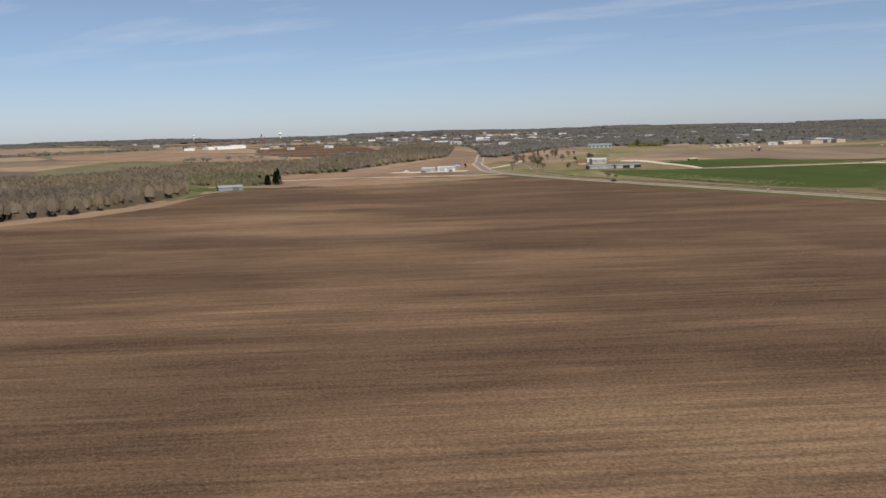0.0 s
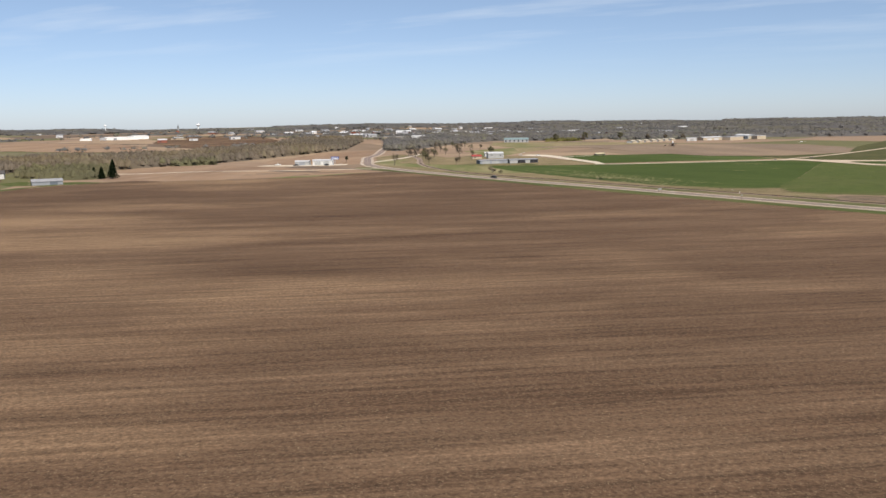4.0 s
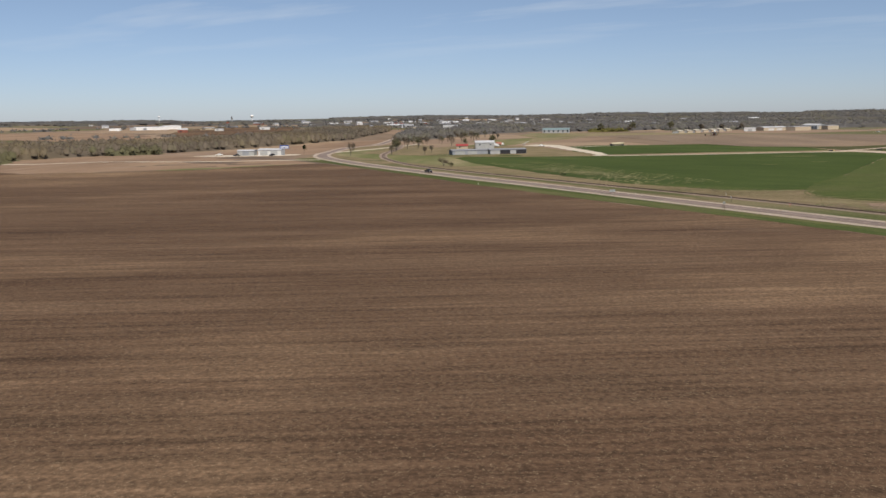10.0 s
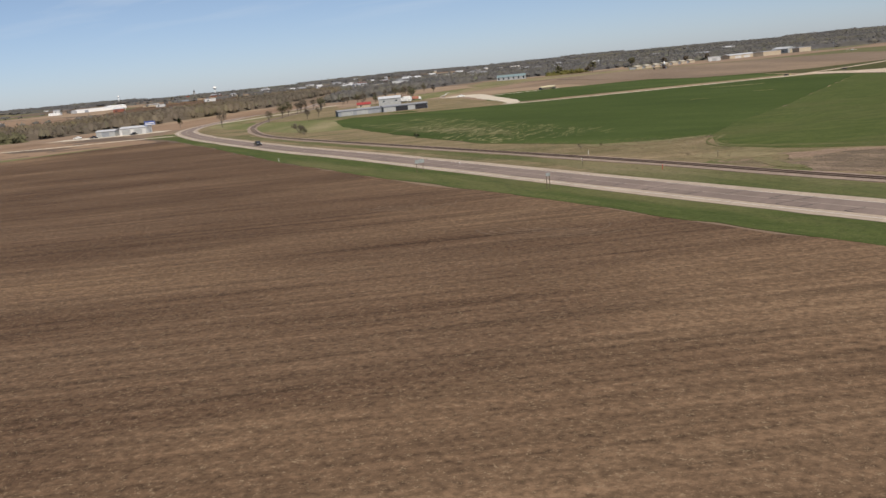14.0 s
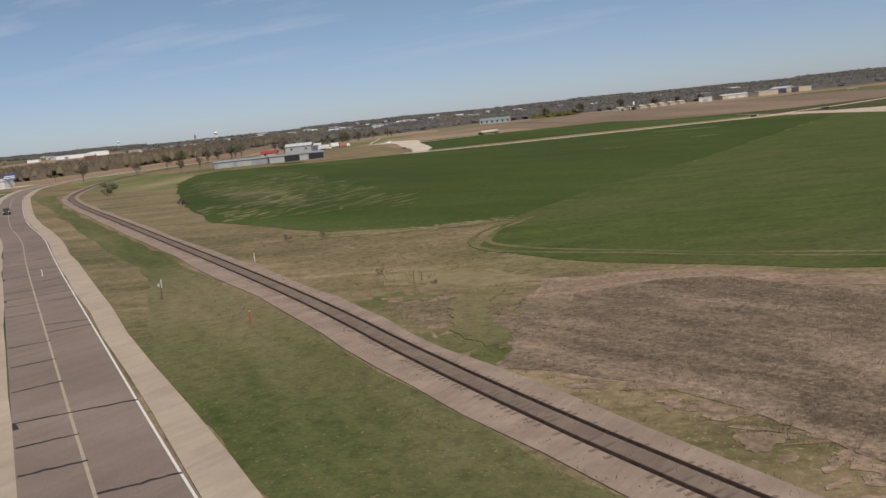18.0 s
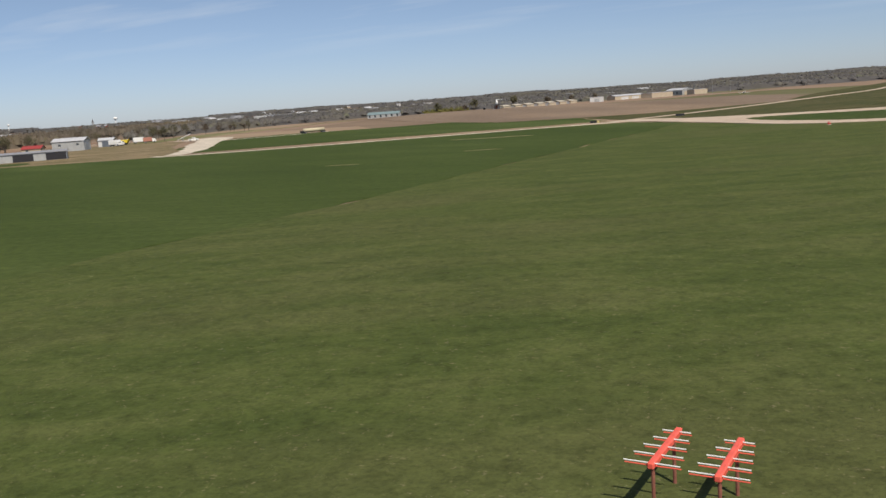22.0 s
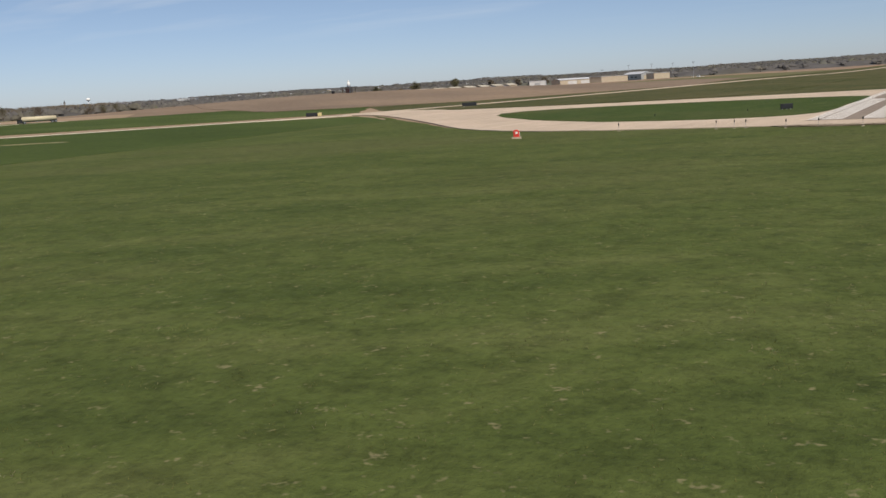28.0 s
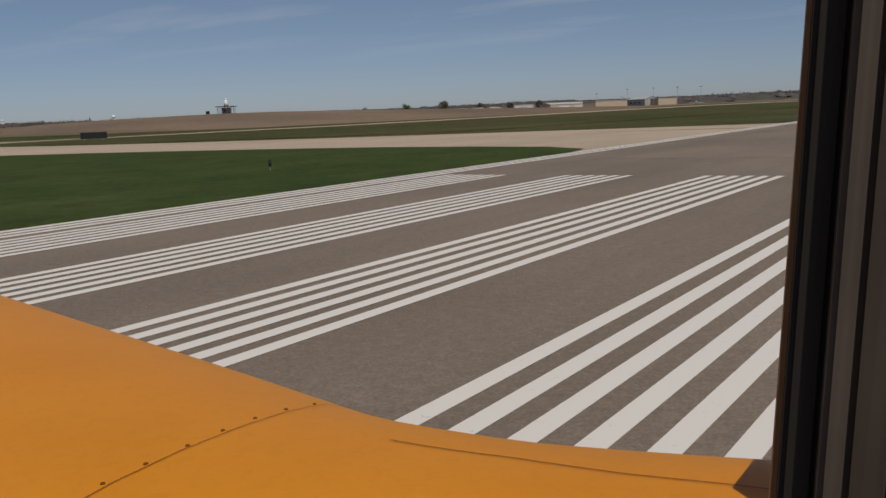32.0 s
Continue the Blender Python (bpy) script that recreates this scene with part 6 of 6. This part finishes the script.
def upright(name, a0, a1, dist, thick, material, low, high, lean=0.116):
    """A strip of the window post: between two bearings left of the nose, at a distance from the eye, slightly leaning."""
    bm = bmesh.new()
    rings = []
    for z, sh in ((low, (low - 1.6) * lean), (high, (high - 1.6) * lean)):
        ring = []
        for a, r in ((a0, dist), (a1, dist), (a1, dist + thick), (a0, dist + thick)):
            t = radians(a) - sh
            ring.append((-math.sin(t) * r, math.cos(t) * r, z))
        rings.append(ring)
    bm.free()
    bm = loft(rings)
    bmesh.ops.bevel(bm, geom=bm.edges[:], offset=0.003, segments=2, affect="EDGES")
    return part(name, bm, material, plane)


upright("window_edge", 12.3, 11.9, 0.46, 0.02, M_EDGE, 0.95, 2.05)
upright("window_seal", 11.9, 9.75, 0.45, 0.035, M_SEAL, 0.95, 2.05)
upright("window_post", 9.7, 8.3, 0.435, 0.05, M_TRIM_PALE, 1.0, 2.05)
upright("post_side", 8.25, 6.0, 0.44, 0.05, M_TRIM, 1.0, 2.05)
upright("trim_cover", 5.9, -6.0, 0.46, 0.03, M_TRIM, 0.9, 2.05)

stake = thing("marker_stake", pose(-62.6, -291.8, height(-62.6, -291.8)), "thin dark wooden stake in the dry grass", "stake")
part("pole", rods(((0, 0, -0.1), (0.03, 0, 1.25), 0.035)), M_WOOD, stake)
part("cap", rods(((0.03, 0, 1.25), (0.031, 0, 1.29), 0.042)), M_WOOD, stake)

# ---- railway track ----
bed = bpy.data.objects["railway_bed"]
line = [Vector(p) for p in smooth_line(RAIL, 2)]


def rail(off):
    bm = bmesh.new()
    prev = None
    for i, p in enumerate(line):
        d = (line[min(i + 1, len(line) - 1)] - line[max(i - 1, 0)]).normalized()
        n = Vector((-d.y, d.x))
        z = height(p.x, p.y) + 0.13
        ring = [bm.verts.new((*(p + n * (off + o)), z + h)) for o, h in ((-0.07, 0), (-0.04, 0.16), (0.04, 0.16), (0.07, 0))]
        if prev:
            for k in range(4):
                bm.faces.new((prev[k], prev[(k + 1) % 4], ring[(k + 1) % 4], ring[k]))
        prev = ring
    bmesh.ops.recalc_face_normals(bm, faces=bm.faces[:])
    return part("rail", bm, M_RUST, bed)


rail(0.75)
rail(-0.75)
strip("track_ballast", RAIL, 0.70, -0.70, 0.128, M_BALLAST_DARK, parent=bed, soft=2)
tie_bm = boxes((0, 0, 0, 2.6, 0.24, 0.18), bevel=0.012)
tie_me = bpy.data.meshes.new("tie")
tie_bm.to_mesh(tie_me)
tie_bm.free()
tie_me.materials.append(M_TIE)
far_v, far_f = [], []
rng = random.Random(8)
walked, count = 0.0, 0
for a, b in zip(line, line[1:]):
    d = (b - a).normalized()
    ang = math.atan2(d.y, d.x)
    ln = (b - a).length
    while walked < ln:
        p = a + d * walked
        m = Matrix.Translation((p.x, p.y, height(p.x, p.y) + 0.035 + rng.uniform(-0.025, 0.02))) @ Matrix.Rotation(ang + math.pi / 2 + rng.gauss(0, 0.015), 4, "Z")
        if -140 < p.x < 5 and count < 290:
            t = new("tie", tie_me)
            t.parent = bed
            t.matrix_local = m
            count += 1
        elif -420 < p.x < 60:
            base = len(far_v)
            for x, y, z in ((-1.3, -0.12, -0.09), (1.3, -0.12, -0.09), (1.3, 0.12, -0.09), (-1.3, 0.12, -0.09), (-1.3, -0.12, 0.09), (1.3, -0.12, 0.09), (1.3, 0.12, 0.09), (-1.3, 0.12, 0.09)):
                far_v.append(tuple(m @ Vector((x, y, z))))
            far_f += [tuple(base + k for k in q) for q in ((4, 5, 6, 7), (0, 1, 5, 4), (1, 2, 6, 5), (2, 3, 7, 6), (3, 0, 4, 7))]
        walked += 0.56
    walked -= ln
me = bpy.data.meshes.new("ties")
me.from_pydata(far_v, [], far_f)
tagged(part_of("ties", me, M_TIE, bed), kind="stuff")

# ---- tar-filled cracks ----
def crack(points, width, z, parent, name="tar_crack"):
    bm = bmesh.new()
    prev = None
    pts = [Vector(p) for p in points]
    for i, p in enumerate(pts):
        d = (pts[min(i + 1, len(pts) - 1)] - pts[max(i - 1, 0)]).normalized()
        n = Vector((-d.y, d.x)) * width * rng.uniform(0.6, 1.2)
        pair = [bm.verts.new((p.x + n.x, p.y + n.y, z)), bm.verts.new((p.x - n.x, p.y - n.y, z))]
        if prev:
            bm.faces.new((prev[0], pair[0], pair[1], prev[1]))
        prev = pair
    return part(name, bm, M_CRACK, parent)


rl = [Vector(p) for p in smooth_line(ROAD, 2)]
s_at = [0.0]
for a, b in zip(rl, rl[1:]):
    s_at.append(s_at[-1] + (b - a).length)


def on_road(s, off):
    for i in range(len(rl) - 1):
        if s_at[i] <= s <= s_at[i + 1]:
            d = (rl[i + 1] - rl[i]).normalized()
            p = rl[i] + d * (s - s_at[i])
            return p + Vector((-d.y, d.x)) * off
    return rl[-1]


start = next(s for s, p in zip(s_at, rl) if p.x > -250)
stop = next(s for s, p in zip(s_at, rl) if p.x > 20)
s = start
while s < stop:
    lo, hi = (-3.1, 4.0) if rng.random() < 0.25 else ((0.1, 4.0) if rng.random() < 0.5 else (-3.1, 0.2))
    skew = rng.gauss(0, 0.35)
    pts = [on_road(s + skew * (o - lo) * 0.3 + rng.gauss(0, 0.06), o) for o in np.linspace(lo, hi, 9).tolist()]
    if rng.random() < 0.25:
        pts = [on_road(s + 1.6 + rng.gauss(0, 0.1), lo + 0.1), on_road(s + 0.8, lo + 0.05)] + pts
    crack(pts, 0.13, height(0, -300) + 0.172, road)
    s += rng.uniform(3.5, 8.5)
for y, x0, x1, wide in ((-3.2, -15, 15, 0.012), (17.2, -12.4, -10.2, 0.016), (17.3, -8.4, -6.7, 0.02), (17.6, -5.1, -2.6, 0.016), (17.4, 1.0, 6.0, 0.016), (52.0, -14, 13, 0.03), (96.0, -15, 15, 0.04)):
    crack([(x, y + 0.10 * math.sin(x * 0.9 + y) + rng.gauss(0, 0.03)) for x in np.arange(x0, x1, 0.4).tolist()], wide, 0.0075 if y > 0 else 0.005, runway, "transverse_crack")

# ---- tufts, clods and litter near the path ----
def tufts(name, poly, n, tall, spread, material, label, seed, blades=6, lift=0.08):
    g = np.random.default_rng(seed)
    xs, ys = [p[0] for p in poly], [p[1] for p in poly]
    px, py = g.uniform(min(xs), max(xs), n), g.uniform(min(ys), max(ys), n)
    keep = inside(px, py, poly)
    c = np.stack([px[keep], py[keep], np.array([height(x, y) for x, y in zip(px[keep].tolist(), py[keep].tolist())]) + lift], 1)
    c = np.repeat(c, blades, 0)
    m = len(c)
    base = c + np.concatenate([g.normal(0, spread, (m, 2)), np.zeros((m, 1))], 1)
    a = g.uniform(0, 2 * math.pi, m)
    side = np.stack([np.cos(a), np.sin(a), 0 * a], 1) * (tall * 0.16)
    tip = base + np.stack([g.normal(0, tall * 0.5, m), g.normal(0, tall * 0.5, m), tall * g.uniform(0.4, 1.2, m)], 1)
    v = np.stack([base - side, base + side, tip], 1).reshape(-1, 3)
    f = np.arange(3 * m).reshape(-1, 3)
    return tagged(mesh_of(name, v, f, material), label, "grass", kind="stuff")


M_BLADE = foliage("grass_blades", [(0.0, (0.110, 0.118, 0.040)), (0.5, (0.142, 0.145, 0.053)), (0.85, (0.20, 0.185, 0.08)), (1.0, (0.27, 0.235, 0.13))])
M_DRY = foliage("dry_blades", [(0.0, (0.14, 0.115, 0.06)), (0.6, (0.25, 0.195, 0.115)), (1.0, (0.34, 0.275, 0.17))])
M_WEED = foliage("pale_weeds", [(0.0, (0.17, 0.165, 0.085)), (0.6, (0.25, 0.235, 0.14)), (1.0, (0.36, 0.33, 0.22))])
M_CLOD = foliage("dark_clods", [(0.0, (0.075, 0.068, 0.036)), (0.7, (0.125, 0.108, 0.06)), (1.0, (0.25, 0.20, 0.13))])
tufts("grass_tufts", [(-50, -60), (2, -60), (2, -9.5), (-30, -8), (-46, -4)], 12000, 0.032, 0.10, M_BLADE, "short uneven airfield grass", 1, 6, 0.1)
tufts("grass_tufts", [(-62, -185), (-2, -185), (0, -60), (-52, -60)], 11000, 0.05, 0.16, M_BLADE, "uneven airfield grass in small clumps", 11, 6, 0.1)
tufts("weed_tufts", [(-80, -235), (-2, -235), (1, -12), (-44, -12)], 2600, 0.06, 0.10, M_WEED, "pale dry weeds scattered in the mown grass", 12, 7, 0.1)
tufts("dry_tufts", [(-56, -293), (-47, -283), (-22, -284), (20, -282), (20, -340), (-34, -315), (-60, -301)], 8000, 0.11, 0.24, M_CLOD, "dark dry tufts on the churned soil", 3, 8)
tufts("dry_tufts", [(-48, -297), (-45, -286), (-22, -286), (20, -284), (20, -336), (-34, -313)], 3500, 0.09, 0.26, M_DRY, "pale flattened tufts on the churned soil", 14, 8)
tufts("dry_tufts", [(-130, -262), (-60, -300), (-10, -330), (-10, -338), (-64, -312), (-140, -268)], 3000, 0.16, 0.25, M_DRY, "dry grass tufts along the railway", 4, 8)
tufts("dry_tufts", [(-128, -250), (-78, -247), (-60, -280), (-64, -296), (-120, -268)], 4000, 0.15, 0.3, M_DRY, "dry grass tufts and straw by the crop", 5, 7)
tufts("stubble", [(-36, -366), (-140, -312), (-150, -420), (-60, -520), (40, -520), (50, -408)], 9000, 0.10, 0.12, M_DRY, "short pale stubble on the ploughed soil", 6, 3, 0.05)
tufts("pavement_weeds", [(-16, -9.6), (2, -9.6), (2, -7.4), (-16, -6.8)], 700, 0.10, 0.06, M_CLOD, "dark weeds and crumbled edge of the paving", 7, 6, 0.14)
